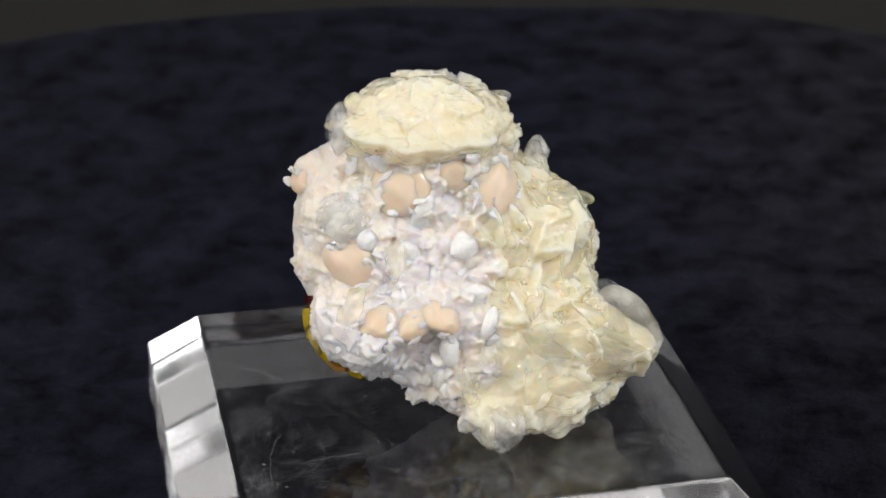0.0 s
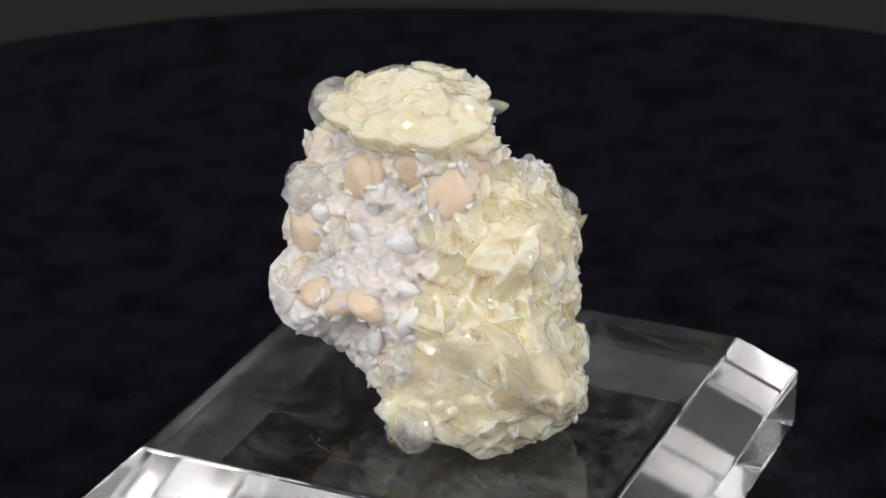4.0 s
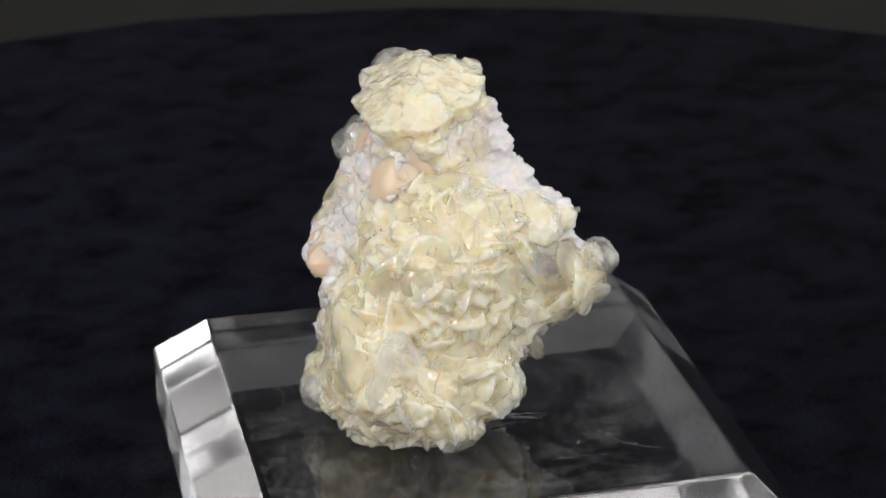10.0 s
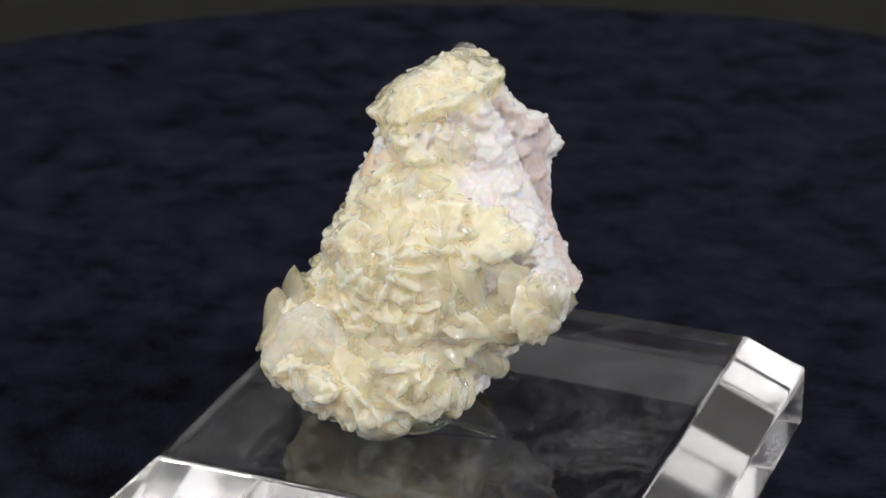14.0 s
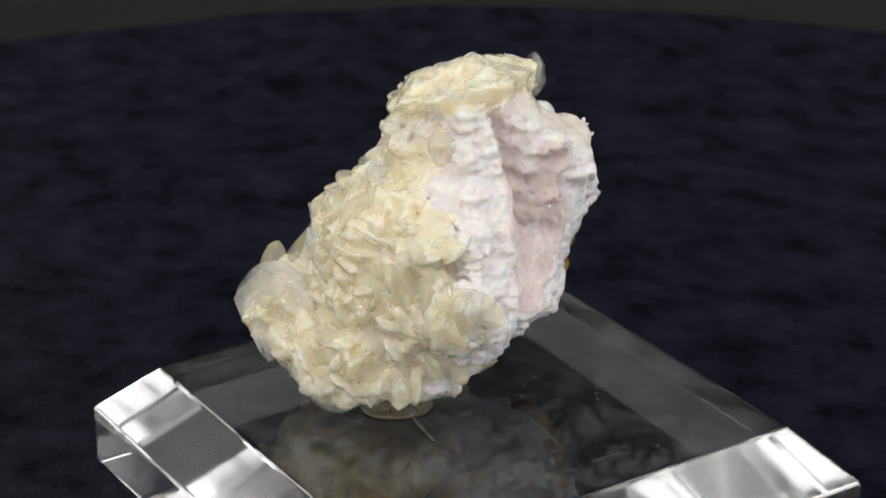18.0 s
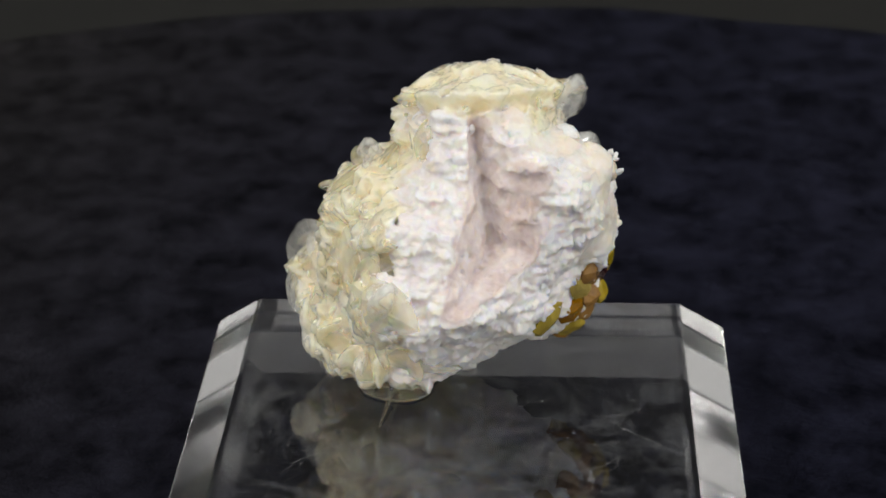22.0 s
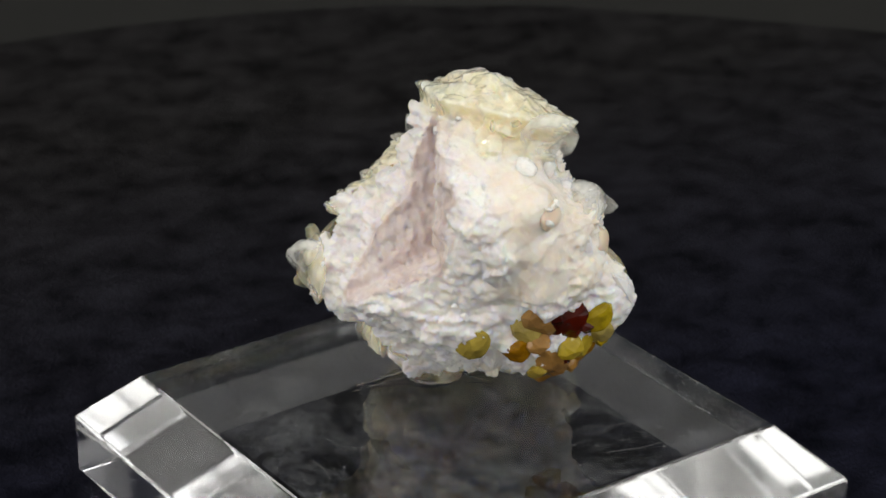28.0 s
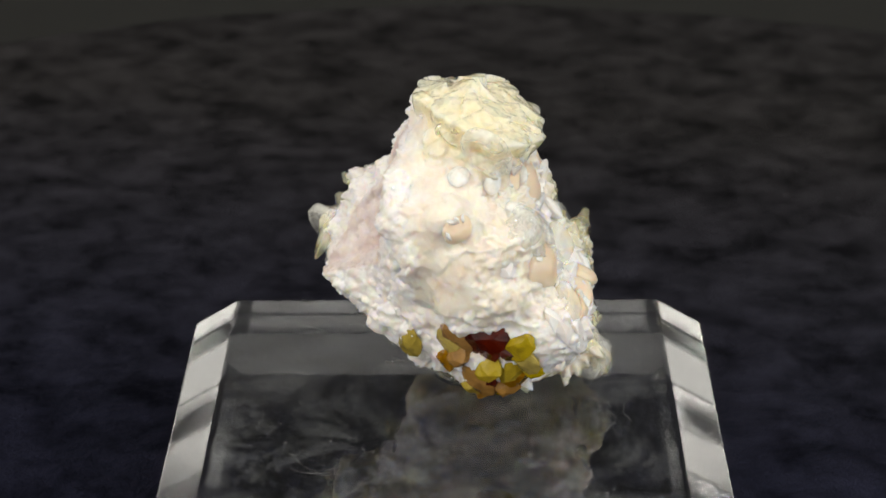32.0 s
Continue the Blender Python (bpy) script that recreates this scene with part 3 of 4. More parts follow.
YELLOW_PLATES_B = [
    (5.9, -6.8, 28.4, 2.5, 1.8, 0.6, 67, -15, 43),
    (7.7, -10.5, 17.9, 2.4, 1.7, 0.6, 60, -37, 48),
    (13.5, -8.1, 21.4, 5.3, 1.6, 0.8, 27, 41, 30),
    (10.7, 3.1, 18.6, 0.6, 2, 0.5, 71, 20, 113),
    (4.8, 7.1, 17.8, 0.8, 1.9, 0.4, 98, -32, 132),
    (10.4, -4.8, 27.5, 2.9, 2.2, 0.8, 75, -23, 71),
    (11.3, -1, 28, 2.6, 1.9, 0.7, 72, 3, 88),
    (5.7, -1.2, 33.6, 3.4, 1.7, 0.6, 53, -1, 85),
    (10.2, 2.6, 26.3, 1.4, 0.6, 0.5, 79, 41, 116),
    (5.1, 10.4, 23.7, 3.4, 1.6, 0.8, 85, 17, 106),
    (2.8, 5.6, 16.8, 2.4, 1.4, 0.6, 95, 47, 149),
]
YELLOW_PLATES_C = [
    (11.9, 0.3, 12.9, 2.2, 1.4, 0.5, 91, 0, 122),
    (11.3, -5.5, 22.6, 2.9, 1.9, 0.7, 37, -54, 148),
    (6.9, -2.5, 32.3, 3.1, 1.9, 0.7, 44, -19, 109),
    (5.1, 6.3, 29, 1.9, 2.4, 0.7, 53, 5, 120),
    (10.9, 1.1, 21.8, 2.3, 2.9, 0.8, 75, -19, 118),
    (9.7, 4, 17.4, 0.6, 2.1, 0.5, 82, 22, 143),
    (4.9, 10.8, 25.2, 2.1, 3.2, 0.7, 62, -30, 155),
    (6.6, -3.7, 33, 0.7, 1.2, 0.3, 28, -32, 168),
    (3, 12, 24.9, 2.9, 2.1, 0.7, 69, 27, 167),
    (8.2, 1.5, 31, 3.2, 1.9, 0.7, 48, -25, 174),
    (8.7, 4.1, 26.1, 2.1, 2.8, 0.7, 72, -27, 152),
]
YELLOW_PLATES_D = [
    (6.8, 4.5, 17.3, 0.7, 2.2, 0.5, 73, -18, 176),
    (1.5, 2.4, 36.3, 1.6, 2.1, 0.6, 76, -2, 157),
    (12.1, -0.4, 17.7, 2.9, 2.1, 0.7, 68, -18, 150),
    (6.4, 3.3, 30.9, 2.9, 2.1, 0.7, 49, -29, -161),
    (8.9, -2.4, 32.5, 0.9, 1.2, 0.4, 31, -23, -142),
    (7.2, 6.3, 26.7, 1.7, 2.9, 0.6, 60, -13, -179),
    (8.7, 4, 17.5, 2.7, 2, 0.7, 75, 16, -178),
    (1.9, 5.8, 16.8, 2.9, 1.4, 0.5, 92, 6, -174),
    (3.3, 11.7, 24.6, 2, 2.4, 1.2, 66, -29, -127),
    (6.1, 4.7, 14.9, 1.9, 1.3, 0.5, 92, 11, -137),
    (6.2, -9.4, 23.6, 1.2, 2.4, 0.8, 54, 11, -69),
]
YELLOW_PLATES_E = [
    (4.5, -7.6, 29.4, 1, 1.1, 0.6, 58, -2, -43),
    (2.8, -13, 14.1, 1.1, 1.6, 0.6, 80, -25, -49),
    (-9, -11.6, 25, 1.4, 2.4, 0.5, 52, 11, -50),
    (2.4, 12.1, 24.9, 0.7, 2.4, 0.4, 64, -17, -101),
    (14, -9.2, 20.6, 2.4, 1, 0.8, 63, 20, -1),
    (11.3, -0.3, 30.3, 1.2, 0.6, 0.5, 62, 15, -5),
    (15.9, -7.9, 18.7, 1.9, 1.1, 0.4, 78, 43, 37),
    (11.4, 0.5, 24.1, 1.9, 1.2, 0.4, 79, -16, 99),
    (7.4, -3.4, 32.1, 2.1, 1, 0.3, 45, -13, 76),
    (8.3, 2.1, 30.9, 1.9, 1.2, 0.4, 37, 37, 73),
    (6.2, -9.2, 24.6, 0.9, 2.4, 0.3, 45, -22, 65),
]
YELLOW_PLATES_F = [
    (12.6, -0.2, 17.2, 1.7, 1.2, 0.4, 69, 1, 111),
    (11.6, -3.2, 28.1, 1.9, 1.1, 0.4, 72, -37, 103),
    (8.7, 4.8, 23.6, 1.7, 1, 0.3, 85, 35, 118),
    (12.7, 0.2, 15.8, 2.2, 1, 0.3, 74, -1, 127),
    (15.7, -5.7, 17.2, 1.9, 1.2, 0.4, 104, 28, 99),
    (4.7, 4.6, 31.3, 1.4, 1.7, 0.5, 55, 9, 127),
    (5.8, 0.4, 33.6, 2.1, 1.2, 0.4, 48, -7, 121),
    (11.1, 1.3, 23.6, 2.1, 1.2, 0.4, 73, -51, 141),
    (6.6, 3.4, 31.1, 1.6, 2.1, 0.6, 55, -13, 157),
    (5.5, 8.3, 27.7, 1.9, 1, 0.3, 56, 20, 131),
    (8.4, 5, 22.6, 2.2, 1.1, 0.4, 91, -20, 139),
]
YELLOW_PLATES_G = [
    (10.2, 1.9, 29, 1.8, 1.1, 0.4, 60, -36, 156),
    (3.8, 11.8, 22.7, 1.9, 1, 0.3, 107, 23, 167),
    (9.8, -2.7, 31, 1.6, 1.1, 0.4, 35, 31, 16),
    (11.7, -2.3, 28.1, 1.4, 0.9, 0.3, 25, 72, 5),
    (8.4, -6.3, 28.6, 1.8, 1.2, 0.4, 70, 17, 13),
    (13.2, -9.8, 20.5, 2.9, 1.2, 0.4, 73, 22, 11),
    (10.4, -10.6, 17.1, 2.2, 1.2, 0.4, 81, 9, 17),
    (8.3, -10.5, 21.9, 2.1, 1, 0.3, 76, 27, 11),
]
CLEAR_PLATES_A = [
    (10.6, -4.6, 28.8, 1.1, 1.9, 0.4, 66, -1, 31),
    (7.1, 1.7, 33.5, 0.6, 1.4, 0.5, 27, 26, 9),
    (-8.6, -8.4, 31.9, 2.5, 2.2, 1.1, 61, -3, 47),
    (4, 11.7, 25.7, 1.3, 1.6, 0.9, 50, 17, 72),
    (3.6, -11.6, 13.7, 2.1, 1.9, 1.5, 86, -1, 32),
    (3.3, -11.3, 20.2, 1.2, 1.8, 0.7, 68, -6, 37),
    (1.4, -11.7, 18.3, 0.9, 1.4, 0.6, 69, -11, 51),
    (7.4, 5, 15.3, 1.2, 1.7, 0.7, 74, 10, 109),
]
CLEAR_PLATES_B = [
    (12.2, -0.7, 12.7, 1.4, 1.3, 0.8, 97, 4, 142),
    (16.2, -5.1, 18.1, 1, 2.9, 0.5, 64, -5, 172),
    (-10.6, -7.5, 32, 1.7, 2.2, 0.9, 51, 31, -122),
]
WHITE_CHUNKS = [
    (-9.8, -11.5, 23.5, 1.8, 2.9, 1.3, 62, -14, 2),
    (-8.1, -12.3, 21.8, 2.4, 1.4, 1.2, 75, 13, -2),
    (-11.3, -7, 29.9, 1.6, 1.6, 1.3, 67, -12, -18),
    (-8.8, -12.2, 22.9, 1.6, 2.9, 1, 63, -29, 42),
    (3.4, -10.7, 21.6, 1.6, 1.2, 0.8, 65, -9, 33),
]
# the dark cluster under the shoulder: place and radius
HONEY = [(-11.7, -3.7, 22.8, 1.15), (-10.2, -1.2, 19.7, 0.8), (-10.3, -4.4, 18.8, 1.0), (-10.1, -6.6, 17.7, 1.0), (-11.0, -3.2, 21.0, 0.8), (-9.4, -4.7, 16.4, 0.9), (-10.5, -7.8, 18.2, 0.8)]
OLIVE = [(-11.2, -2.4, 21.8, 0.9), (-12.3, -8.0, 22.6, 0.8), (-11.8, -8.6, 21.1, 0.8), (-11.3, -9.2, 19.4, 0.75), (-11.0, -5.5, 20.4, 0.9), (-11.0, -7.2, 19.7, 0.95), (-9.6, -4.0, 17.2, 0.8),
         (-9.3, -6.0, 15.7, 0.7), (-8.0, 1.4, 20.9, 0.9)]
RED = [(-12.0, -6.0, 22.7, 1.35), (-10.3, -4.8, 18.8, 0.6), (-9.8, -5.4, 17.3, 0.5), (-11.8, -7.1, 21.9, 0.7)]
YELLOW_PLATES = YELLOW_PLATES_A + YELLOW_PLATES_B + YELLOW_PLATES_C + YELLOW_PLATES_D + YELLOW_PLATES_E + YELLOW_PLATES_F + YELLOW_PLATES_G
CLEAR_PLATES = CLEAR_PLATES_A + CLEAR_PLATES_B


# ---------------------------------------------------------------- crystal shapes
def plate_mesh(name, seed, segs=22, rings=6, tips=0.0, cut=0.0):
    """A lens of radius 1 and half thickness 1: two domes that meet in an uneven, blunt rim, with low growth steps."""
    verts, faces = [], []
    for s in (1, -1):
        for i in range(rings + 1):
            f = i / rings
            for j in range(segs):
                a = 2 * math.pi * j / segs
                rim = 1 + 0.15 * noise.noise((math.cos(a) * 1.5 + seed * 3, math.sin(a) * 1.5, 0.5)) + 0.05 * noise.noise((math.cos(a) * 5, math.sin(a) * 5, seed))
                r = max(f, 0.02) * rim
                x, y = r * math.cos(a), r * math.sin(a)
                x *= 1 + tips * abs(math.cos(a)) ** 10
                grown = (0.12 + cut) * facets(Vector((x * 2 + seed * 5.3, y * 2, s)), 0.8, 0.9) + cut * facets(Vector((x * 2 + seed * 5.3, y * 2, s)), 0.3, 1.0)
                verts.append((x, y, s * ((1 - f ** 2.2) * (1 + grown) + 0.10)))
    off = (rings + 1) * segs
    for k in (0, 1):
        for i in range(rings):
            for j in range(segs):
                n = (j + 1) % segs
                q = (k * off + i * segs + j, k * off + (i + 1) * segs + j, k * off + (i + 1) * segs + n, k * off + i * segs + n)
                faces.append(q if k == 0 else q[::-1])
        top = tuple(range(k * off, k * off + segs))
        faces.append(top if k == 0 else top[::-1])
    for j in range(segs):
        n = (j + 1) % segs
        faces.append((rings * segs + j, off + rings * segs + j, off + rings * segs + n, rings * segs + n))
    me = bpy.data.meshes.new(name)
    me.from_pydata(verts, [], faces)
    return me


def block_mesh(name, seed, cuts=7):
    """A stubby crystal of size 1, a ball trimmed by flat faces."""
    rng = random.Random(seed)
    bm = bmesh.new()
    bmesh.ops.create_icosphere(bm, subdivisions=2, radius=1.15)
    for _ in range(cuts):
        n = Vector((rng.gauss(0, 1), rng.gauss(0, 1), rng.gauss(0, 1))).normalized()
        d = rng.uniform(0.5, 0.78)
        for v in bm.verts:
            over = v.co.dot(n) - d
            if over > 0:
                v.co -= n * over
    me = bpy.data.meshes.new(name)
    bm.to_mesh(me)
    bm.free()
    return me


def blade_mesh(name, seed):
    """A thin blade with a slanted tip, length 1 each way, growing along z."""
    rng = random.Random(seed)
    tip = rng.uniform(-0.35, 0.35)
    w0, w1 = rng.uniform(0.75, 0.95), rng.uniform(0.85, 1.05)
    out = [(-w0, -1.0), (w0, -1.0), (w1, 0.25), (tip + 0.35, 0.9), (tip - 0.2, 1.0), (-w1, 0.35)]
    verts = [(x * 0.86, y, -1.0) for x, y in out] + [(x, y * 1.02, 0.0) for x, y in out] + [(x * 0.86, y, 1.0) for x, y in out]
    n = len(out)
    faces = [tuple(range(n))[::-1], tuple(range(2 * n, 3 * n))]
    for k in (0, n):
        faces += [(k + j, k + (j + 1) % n, k + n + (j + 1) % n, k + n + j) for j in range(n)]
    verts = [(x, z, y) for x, y, z in verts]
    faces = [f[::-1] for f in faces]
    me = bpy.data.meshes.new(name)
    me.from_pydata(verts, [], faces)
    return me


def with_material(me, material, smooth=False):
    me = me.copy()
    me.transform(Matrix.Scale(MM, 4))
    me.materials.append(material)
    if smooth:
        me.polygons.foreach_set("use_smooth", [True] * len(me.polygons))
    return me


def set_piece(name, me, m, parent, label=""):
    ob = new(name, me)
    ob.parent = parent
    ob.matrix_basis = m
    if label:
        tagged(ob, label=label)
    return ob


def placed(row):
    x, y, z, a, b, c, rx, ry, rz = row
    return pose(x * MM, y * MM, z * MM, rx, ry, rz) @ Matrix.Diagonal((a, b, c, 1))


PLATES = [plate_mesh("plate", k, 18, 4, 0.15 * (k % 3), 0.3) for k in range(7)]
BLOCKS = [block_mesh("block", k + 20, 11 + k % 4) for k in range(6)]
BLADES = [blade_mesh("blade", k + 40) for k in range(6)]
Y_PLATES, C_PLATES = [with_material(m, YELLOW) for m in PLATES], [with_material(m, CLEAR, True) for m in PLATES]
Y_BLADES, Y_BLOCKS = [with_material(m, YELLOW) for m in BLADES], [with_material(m, YELLOW) for m in BLOCKS]
W_BLOCKS, H_BLOCKS, R_BLOCKS = [with_material(m, WHITE) for m in BLOCKS], [with_material(m, BROWN) for m in BLOCKS], [with_material(m, DARK_RED) for m in BLOCKS]
O_BLOCKS = [with_material(m, OLIVE_GREEN) for m in BLOCKS]
G_BLOCKS = [with_material(m, GRAIN) for m in BLOCKS]
C_BLOCKS = [with_material(m, CLEAR) for m in BLOCKS]


def ball_mesh(name, seed):
    bm = bmesh.new()
    bmesh.ops.create_icosphere(bm, subdivisions=4, radius=1.0)
    for v in bm.verts:
        p = v.co * 1.3 + Vector((seed * 3.1, 0, 0))
        v.co *= 1 + 0.16 * noise.noise(p) + 0.05 * noise.noise(p * 3) + 0.02 * noise.noise(p * 9)
    me = bpy.data.meshes.new(name)
    bm.to_mesh(me)
    bm.free()
    return with_material(me, PEACH, True)


BALL_MESHES = [ball_mesh("ball", k) for k in range(4)]

def facing(x, y, z, nx, ny, nz, a, b, c, spin=0):
    """The pose of a lens at x, y, z whose flat side faces along n, with half sizes a, b, c in millimetres."""
    q = Vector((nx, ny, nz)).to_track_quat("Z", "Y")
    return Matrix.Translation(Vector((x, y, z)) * MM) @ q.to_matrix().to_4x4() @ Matrix.Rotation(math.radians(spin), 4, "Z") @ Matrix.Diagonal((a, b, c, 1))


# the great lens on the crown, its lower twin, and the horns at its ends
def crown_crystals():
    rng = random.Random(9)
    lie = pose(0, 0, 0, 13.8, 0, 21.1)
    at = Matrix.Translation(Vector((-2.2, -2.8, 39.4)) * MM) @ lie
    for x, y, z, turn, a, b in ((6.5, 0.9, -0.3, 5, 1.7, 1.1), (-7.2, 0.2, -0.3, 170, 1.9, 1.1), (-6.2, -1.6, -1.6, 190, 1.8, 1.2), (5.6, -1.6, -1.9, -8, 1.8, 1.2)):
        set_piece("horn", Y_PLATES[6], at @ pose(x * MM, y * MM, z * MM, 0, -6, turn) @ Matrix.Diagonal((a, b, 0.6, 1)), stone, "pointed end of the crown crystal")
    for k in range(12):
        a = k * 2 * math.pi / 12 + rng.uniform(-0.2, 0.2)
        q = rng.uniform(0.3, 0.6)
        p = Matrix.Translation((7.0 * math.cos(a) * MM, 5.0 * math.sin(a) * MM, rng.uniform(-0.9, -0.2) * MM))
        turn = Euler((rng.uniform(0, 6), rng.uniform(0, 6), rng.uniform(0, 6))).to_matrix().to_4x4()
        set_piece("rim_crystal", rng.choice(Y_BLOCKS if k % 3 else C_BLOCKS), at @ p @ turn @ Matrix.Diagonal((q * 1.3, q, q * 0.8, 1)), stone)
    # colourless discs: behind the crown, at the side, on the foot and on the shoulder
    discs = ((-9.3, -4.6, 38.6, 0.94, -0.34, 0.2, 2.5, 2.2, 1.2), (-9.6, -8.1, 32.3, 0.5, -0.85, 0.1, 2.0, 2.0, 1.4), (14.7, -5.4, 20.2, 0.6, 0.8, 0.1, 3.4, 4.3, 0.75),
             (4.3, -12.3, 13.9, 0.3, -0.95, 0.0, 2.1, 2.2, 1.5), (3.1, 12.6, 25.6, 0.85, -0.5, 0.2, 1.8, 2.0, 0.9), (7.3, 0.6, 34.3, 0.2, -0.9, 0.3, 0.9, 1.5, 0.6))
    for row in ((-4.9, -9.9, 28.6, -0.9, -0.3, 0.2, 1.4, 2.3, 0.8), (14.0, -8.6, 20.2, 0.45, 0.85, 0.3, 1.5, 4.6, 0.7)):
        set_piece("yellow_slab", Y_PLATES[2], facing(*row), stone, "broad translucent yellowish crystal slab")
    for k, row in enumerate(discs):
        set_piece("clear_disc", C_PLATES[k], facing(*row), stone, "colourless glassy disc-shaped crystal")


crown_crystals()

for k, row in enumerate(YELLOW_PLATES):
    set_piece("yellow_crystal", Y_PLATES[k % 7], placed(row), stone)
for k, row in enumerate(CLEAR_PLATES):
    set_piece("clear_crystal", C_PLATES[k % 7], placed(row), stone, "colourless glassy crystal")
for k, row in enumerate(WHITE_CHUNKS):
    set_piece("white_chunk", W_BLOCKS[k % 6], placed(row), stone)
for k, (x, y, z, r) in enumerate(BALLS):
    k_near = int(np.argmin(((stone_v - np.array((x, y, z))) ** 2).sum(1)))
    turn = Vector(stone_n[k_near]).to_track_quat("Z", "Y").to_matrix().to_4x4()
    set_piece("peach_ball", BALL_MESHES[k % 4], Matrix.Translation((Vector((x, y, z)) + Vector(stone_n[k_near]) * (0.08 if x < 4.5 else -0.3) * r) * MM) @ turn @ Matrix.Rotation(k * 1.3, 4, "Z") @ Matrix.Diagonal((r * (1.0 + 0.14 * math.sin(k * 2.3)), r * (1.0 - 0.12 * math.cos(k * 1.7)), r * 0.62, 1)), stone, "smooth peach-coloured mineral ball")
rng = random.Random(12)
for x, y, z, r in BALLS:
    c = np.array((x, y, z))
    k = int(np.argmin(((stone_v - c) ** 2).sum(1)))
    out = Vector(stone_v[k] - c) if np.linalg.norm(stone_v[k] - c) > 0.3 else Vector(stone_n[k])
    out = (out.normalized() + Vector(stone_n[k])).normalized()
    side = out.orthogonal().normalized()
    for j in range(4):
        a = rng.uniform(0, 6.28)
        lean = (side * math.cos(a) + out.cross(side) * math.sin(a)) * rng.uniform(0.75, 1.0) + out * rng.uniform(0.25, 0.6)
        at = Vector(c) + lean.normalized() * r * 0.98
        q = rng.uniform(0.35, 0.75)
        yellow = x > 4
        set_piece("rim_grain", rng.choice(Y_BLOCKS if yellow else G_BLOCKS), pose(at.x * MM, at.y * MM, at.z * MM, rng.uniform(0, 360), rng.uniform(0, 360), 0) @ Matrix.Diagonal((q * 1.3, q, q * 0.7, 1)), stone)
for meshes, rows, name, label in ((H_BLOCKS, HONEY, "honey_crystal", "honey-brown glassy crystal"), (O_BLOCKS, OLIVE, "olive_crystal", "olive-yellow crystal"), (R_BLOCKS, RED, "dark_red_crystal", "dark red-brown crystal")):
    for k, (x, y, z, r) in enumerate(rows):
        i = int(np.argmin(((stone_v - np.array((x, y, z))) ** 2).sum(1)))
        p, n = stone_v[i] - stone_n[i] * 0.2 * r, stone_n[i]
        set_piece(name, meshes[k % 6], facing(p[0], p[1], p[2], n[0], n[1], n[2], r * 1.95, r * 1.75, r * 1.3, k * 50), stone, label)


# ---------------------------------------------------------------- the druse: many small crystals over the body
def scatter(count, keep, spacing, seed):
    """Indices of body vertices, spaced out, where keep holds."""
    rng = random.Random(seed)
    order = [i for i in range(len(stone_v)) if keep[i]]
    rng.shuffle(order)
    cells, chosen = {}, []
    for i in order:
        p = stone_v[i]
        key = tuple((p // spacing).astype(int))
        near = False
        for dx in (-1, 0, 1):
            for dy in (-1, 0, 1):
                for dz in (-1, 0, 1):
                    for q in cells.get((key[0] + dx, key[1] + dy, key[2] + dz), ()):
                        if np.dot(stone_v[q] - p, stone_v[q] - p) < spacing * spacing:
                            near = True
        if near:
            continue
        cells.setdefault(key, []).append(i)
        chosen.append(i)
        if len(chosen) >= count:
            break
    return chosen


def grow(i, rng, tilt, sizes, sink):
    """The pose of a crystal at body vertex i, its z along the leaning normal."""
    n = Vector(stone_n[i])
    n = (n + Vector((rng.gauss(0, tilt), rng.gauss(0, tilt), rng.gauss(0, tilt)))).normalized()
    q = n.to_track_quat("Z", "Y") @ Euler((0, 0, rng.uniform(0, 6.28))).to_quaternion()
    a, b, c = sizes
    at = Vector(stone_v[i]) - n * (sink * c)
    return Matrix.Translation(at * MM) @ q.to_matrix().to_4x4() @ Matrix.Diagonal((a, b, c, 1))


above = stone_v[:, 2] > TOP * 1000 + 1.0
rng = random.Random(31)
crown = stone_v[:, 2] > 36.8 + 0.33 * stone_v[:, 1]
for i in scatter(40, (zone_v > 0.2) & above & ~crown & (stone_n[:, 2] > -0.25), 2.1, 1):
    s = rng.uniform(0.8, 1.6)
    if rng.random() < 0.55:
        set_piece("yellow_blade", rng.choice(Y_BLADES), grow(i, rng, 0.55, (s * rng.uniform(0.6, 1.0), s * rng.uniform(0.16, 0.34), s * rng.uniform(0.8, 1.2)), 0.65), stone)
    else:
        set_piece("yellow_block", rng.choice(Y_BLOCKS), grow(i, rng, 0.4, (s * rng.uniform(0.7, 1.1), s * rng.uniform(0.5, 0.9), s * rng.uniform(0.5, 0.8)), 0.5), stone)
front = (stone_v[:, 1] < 2 - 0.2 * stone_v[:, 0]) & (stone_v[:, 0] > -10)
ball_c = np.array([b[:3] for b in BALLS])
ball_r = np.array([b[3] for b in BALLS])
bare = (np.linalg.norm(stone_v[:, None, :] - ball_c[None], axis=2) > ball_r[None] + 0.5).all(1)
for i in scatter(60, (zone_v < 0.4) & above & front & bare & (stone_v[:, 2] > 17), 1.1, 2):
    s = rng.uniform(0.3, 0.7)
    set_piece("white_grain", rng.choice(G_BLOCKS), grow(i, rng, 0.3, (s * rng.uniform(0.8, 1.2), s * rng.uniform(0.7, 1.0), s * 0.7), 0.6), stone)
clumps = [with_material(m, GRAIN, True) for m in PLATES]
for i in scatter(24, (zone_v < 1.0) & (zone_v > -9) & above & front & bare & (stone_v[:, 1] < -1), 2.6, 5):
    s = rng.uniform(0.9, 1.6)
    set_piece("pale_crystal", rng.choice(clumps), grow(i, rng, 0.35, (s, s * rng.uniform(0.6, 0.9), s * rng.uniform(0.35, 0.5)), 0.5), stone)
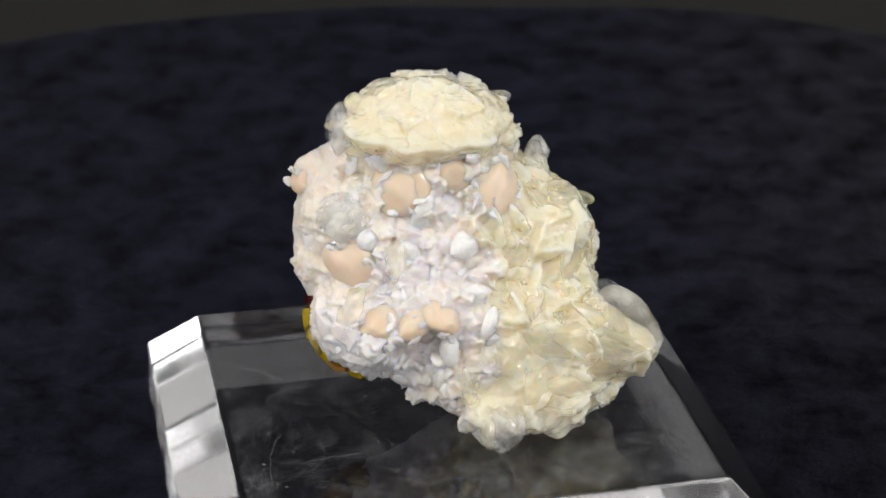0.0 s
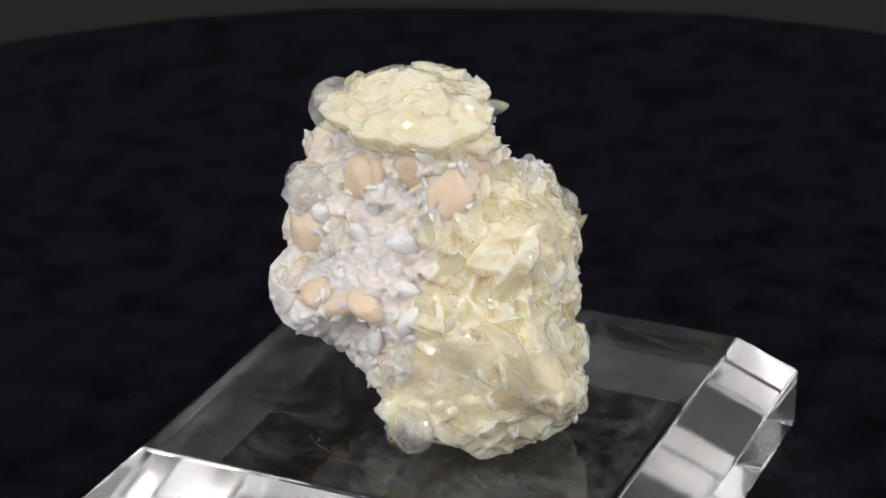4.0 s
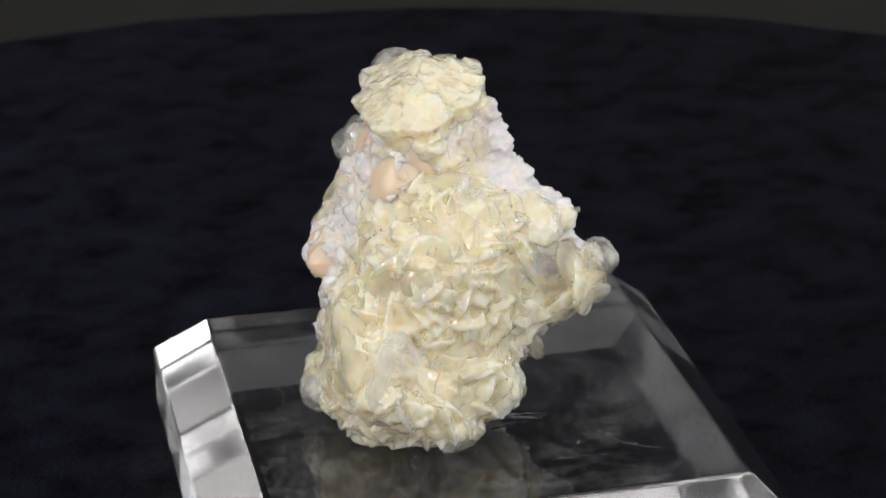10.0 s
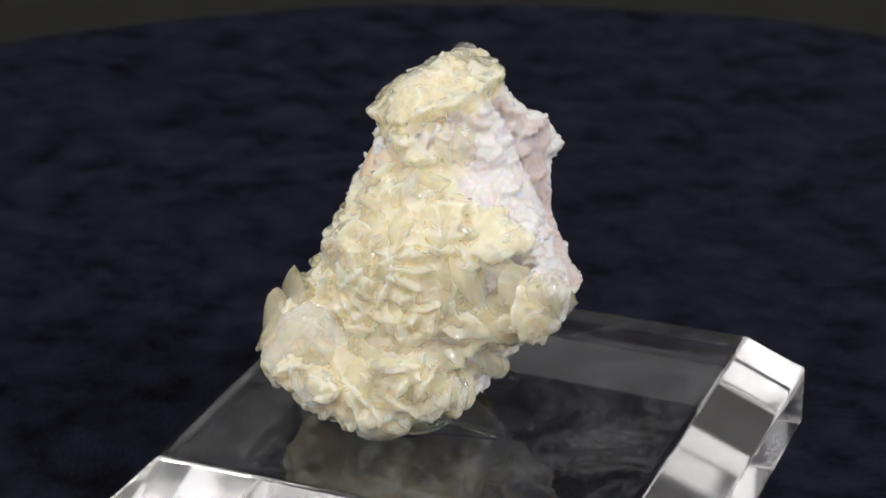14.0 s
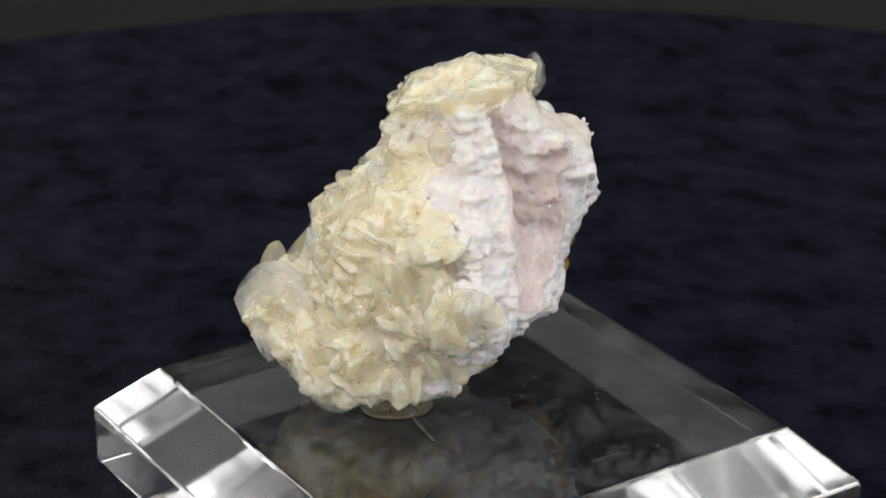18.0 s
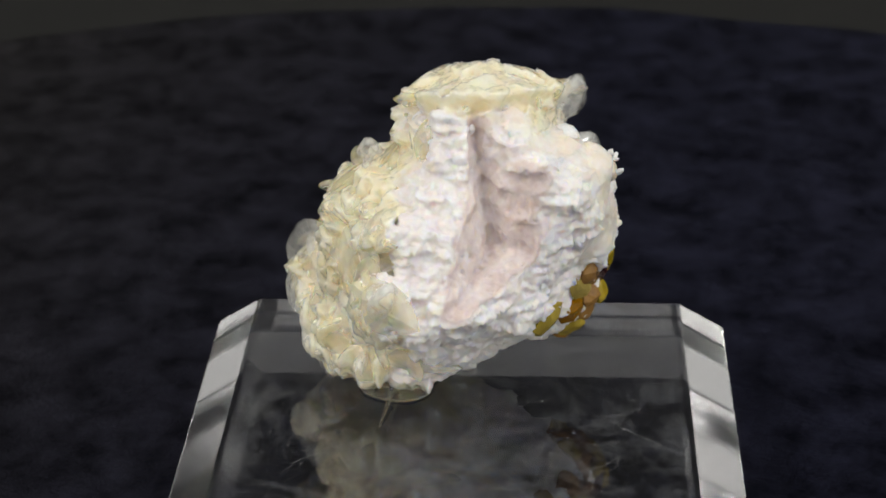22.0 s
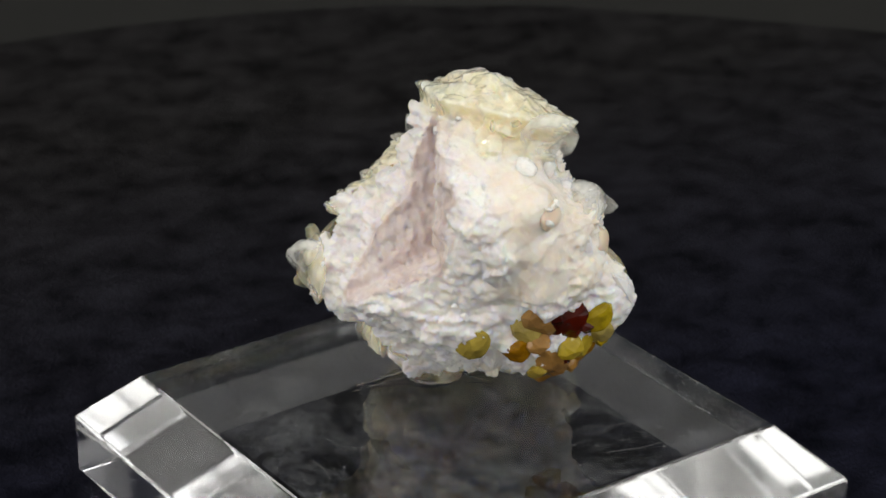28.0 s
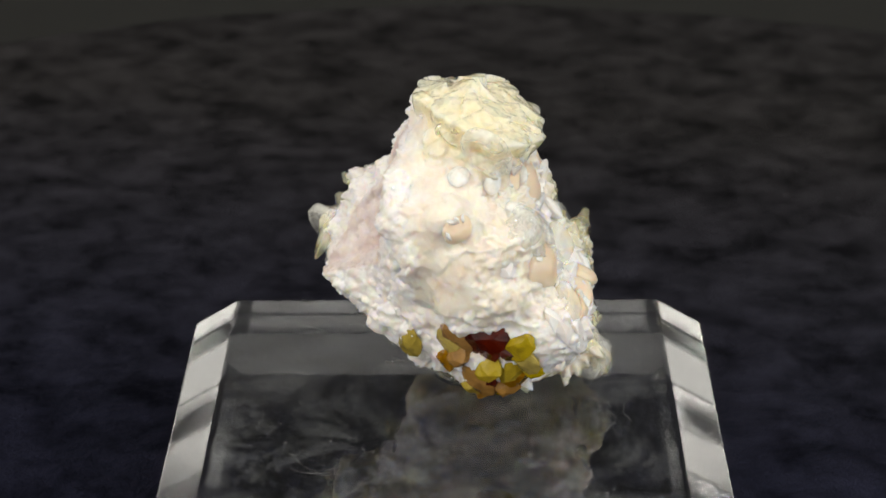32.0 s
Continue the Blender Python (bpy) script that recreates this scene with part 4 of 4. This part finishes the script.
for i in scatter(25, (zone_v > 0.3) & above & ~crown, 3.0, 8):
    s = rng.uniform(0.4, 0.85)
    set_piece("glassy_crystal", rng.choice(C_BLOCKS), grow(i, rng, 0.5, (s * rng.uniform(0.8, 1.4), s * rng.uniform(0.5, 0.9), s * rng.uniform(0.7, 1.1)), 0.2), stone)


# ---------------------------------------------------------------- clear adhesive under the foot, lint and dust
WAX = nodes_of("clear_adhesive")[0]
wax_b = WAX.node_tree.nodes["Principled BSDF"]
wax_b.inputs["Base Color"].default_value = (0.97, 0.98, 0.98, 1)
wax_b.inputs["Transmission Weight"].default_value = 1.0
wax_b.inputs["Roughness"].default_value = 0.04
wax_b.inputs["IOR"].default_value = 1.45
adhesive = tagged(new("adhesive_blob"), "clear glue blob with drawn threads under the stone", "adhesive")


def blob():
    bm = bmesh.new()
    bmesh.ops.create_uvsphere(bm, u_segments=36, v_segments=14, radius=1.0)
    for v in bm.verts:
        a = math.atan2(v.co.y, v.co.x)
        k = 1 + 0.13 * noise.noise((math.cos(a) * 1.7, math.sin(a) * 1.7, 5.0))
        v.co = Vector((v.co.x * 3.5 * k, v.co.y * 2.8 * k, max(v.co.z, -0.25) * 0.75)) * MM
    ob = part("blob", bm, WAX, adhesive, "", True)
    ob.matrix_basis = pose(5.4 * MM, -0.1 * MM, 10.98 * MM)


def tube(name, points, r0, r1, material, parent, label="", sides=6):
    """A round thread through the points, thinning from r0 to r1."""
    verts, faces = [], []
    n = len(points)
    for i, p in enumerate(points):
        d = (Vector(points[min(i + 1, n - 1)]) - Vector(points[max(i - 1, 0)])).normalized()
        a = d.orthogonal().normalized()
        b = d.cross(a)
        r = r0 + (r1 - r0) * i / (n - 1)
        for j in range(sides):
            w = 2 * math.pi * j / sides
            verts.append(Vector(p) + (a * math.cos(w) + b * math.sin(w)) * r)
    for i in range(n - 1):
        for j in range(sides):
            k = (j + 1) % sides
            faces.append((i * sides + j, i * sides + k, (i + 1) * sides + k, (i + 1) * sides + j))
    faces += [tuple(range(sides))[::-1], tuple(range((n - 1) * sides, n * sides))]
    return mesh_object(name, verts, faces, material, parent, label, True)


blob()
for x0, y0, z0, x1, y1, z1, r in ((5.4, 1.4, 11.8, 5.0, 7.6, 10.9, 0.32), (4.6, 2.0, 11.2, 4.1, 8.4, 10.9, 0.10), (2.6, -2.2, 11.3, 0.6, -4.2, 10.9, 0.14), (6.8, 1.6, 11.3, 8.4, 5.0, 10.9, 0.08)):
    pts = [Vector((x0 + (x1 - x0) * k / 6, y0 + (y1 - y0) * k / 6, z0 + (z1 - z0) * (k / 6) ** 0.6)) * MM for k in range(7)]
    tube("thread", pts, r * MM, r * 0.25 * MM, WAX, adhesive)

SPECK = with_material(block_mesh("speck", 91, 5), LINT)
stone_dust = tagged(new("lint"), "fine pale lint fibres and dust on the clear stand", "lint")
# fibres of lint on the top face: start, heading, length, curl, in millimetres and degrees
rng = random.Random(77)
FIBRES = [(-15.4, -7.7, 250, 8, 22), (-12.0, -9.0, 300, 6, -30), (-8.0, -11.0, 200, 5, 18), (-6.3, -13.4, 320, 6, 25), (-13.5, 12.0, 230, 5, 40), (-16.5, 8.0, 100, 4, -25),
          (8.0, 13.0, 30, 6, 20), (3.0, 14.0, 160, 5, -35), (-3.0, 13.8, 200, 4, 15), (12.5, 8.0, 80, 5, 30), (-15.5, 2.5, 130, 7, 28), (-17.0, -1.0, 60, 5, -20),
          (13.5, -12.5, 20, 5, 35), (5.2, -15.7, 100, 4, 10), (-2.0, -16.5, 40, 5, -28), (-10.0, 16.0, 350, 4, 8)]
for x, y, heading, length, curl in FIBRES:
    pts, a = [], math.radians(heading)
    for k in range(9):
        pts.append(Vector((x, y, 10.83 + 0.12 * abs(math.sin(k * 1.1)))) * MM)
        x, y = x + math.cos(a) * length / 8, y + math.sin(a) * length / 8
        a += math.radians(curl * rng.uniform(-0.5, 1.0))
    tube("lint_fibre", pts, 0.016 * MM, 0.010 * MM, LINT, stone_dust, "", 4)
for k in range(150):
    x, y = rng.uniform(-17, 17), rng.uniform(-17, 17)
    r = rng.uniform(0.02, 0.08)
    set_piece("dust_speck", SPECK, pose(x * MM, y * MM, 10.82 * MM, 0, 0, rng.uniform(0, 180)) @ Matrix.Diagonal((r * rng.uniform(0.6, 2.2), r, r * 0.6, 1)), stone_dust)


# ---------------------------------------------------------------- what turns
def motions():
    for thing, x, y, turn in ((turntable, 0.0, 0.0, 0.0), (display_base, BASE_AT[0], BASE_AT[1], BASE_TURN), (stone, 0.0, 0.0, 0.0), (adhesive, 0.0, 0.0, 0.0), (stone_dust, 0.0, 0.0, 0.0)):
        rows = []
        for k in range(33):
            m = pose(0, 0, 0, 0, 0, -SPIN * k) @ pose(x, y, 0, 0, 0, turn)
            rows.append((float(k), m))
        walk(thing, rows)


motions()
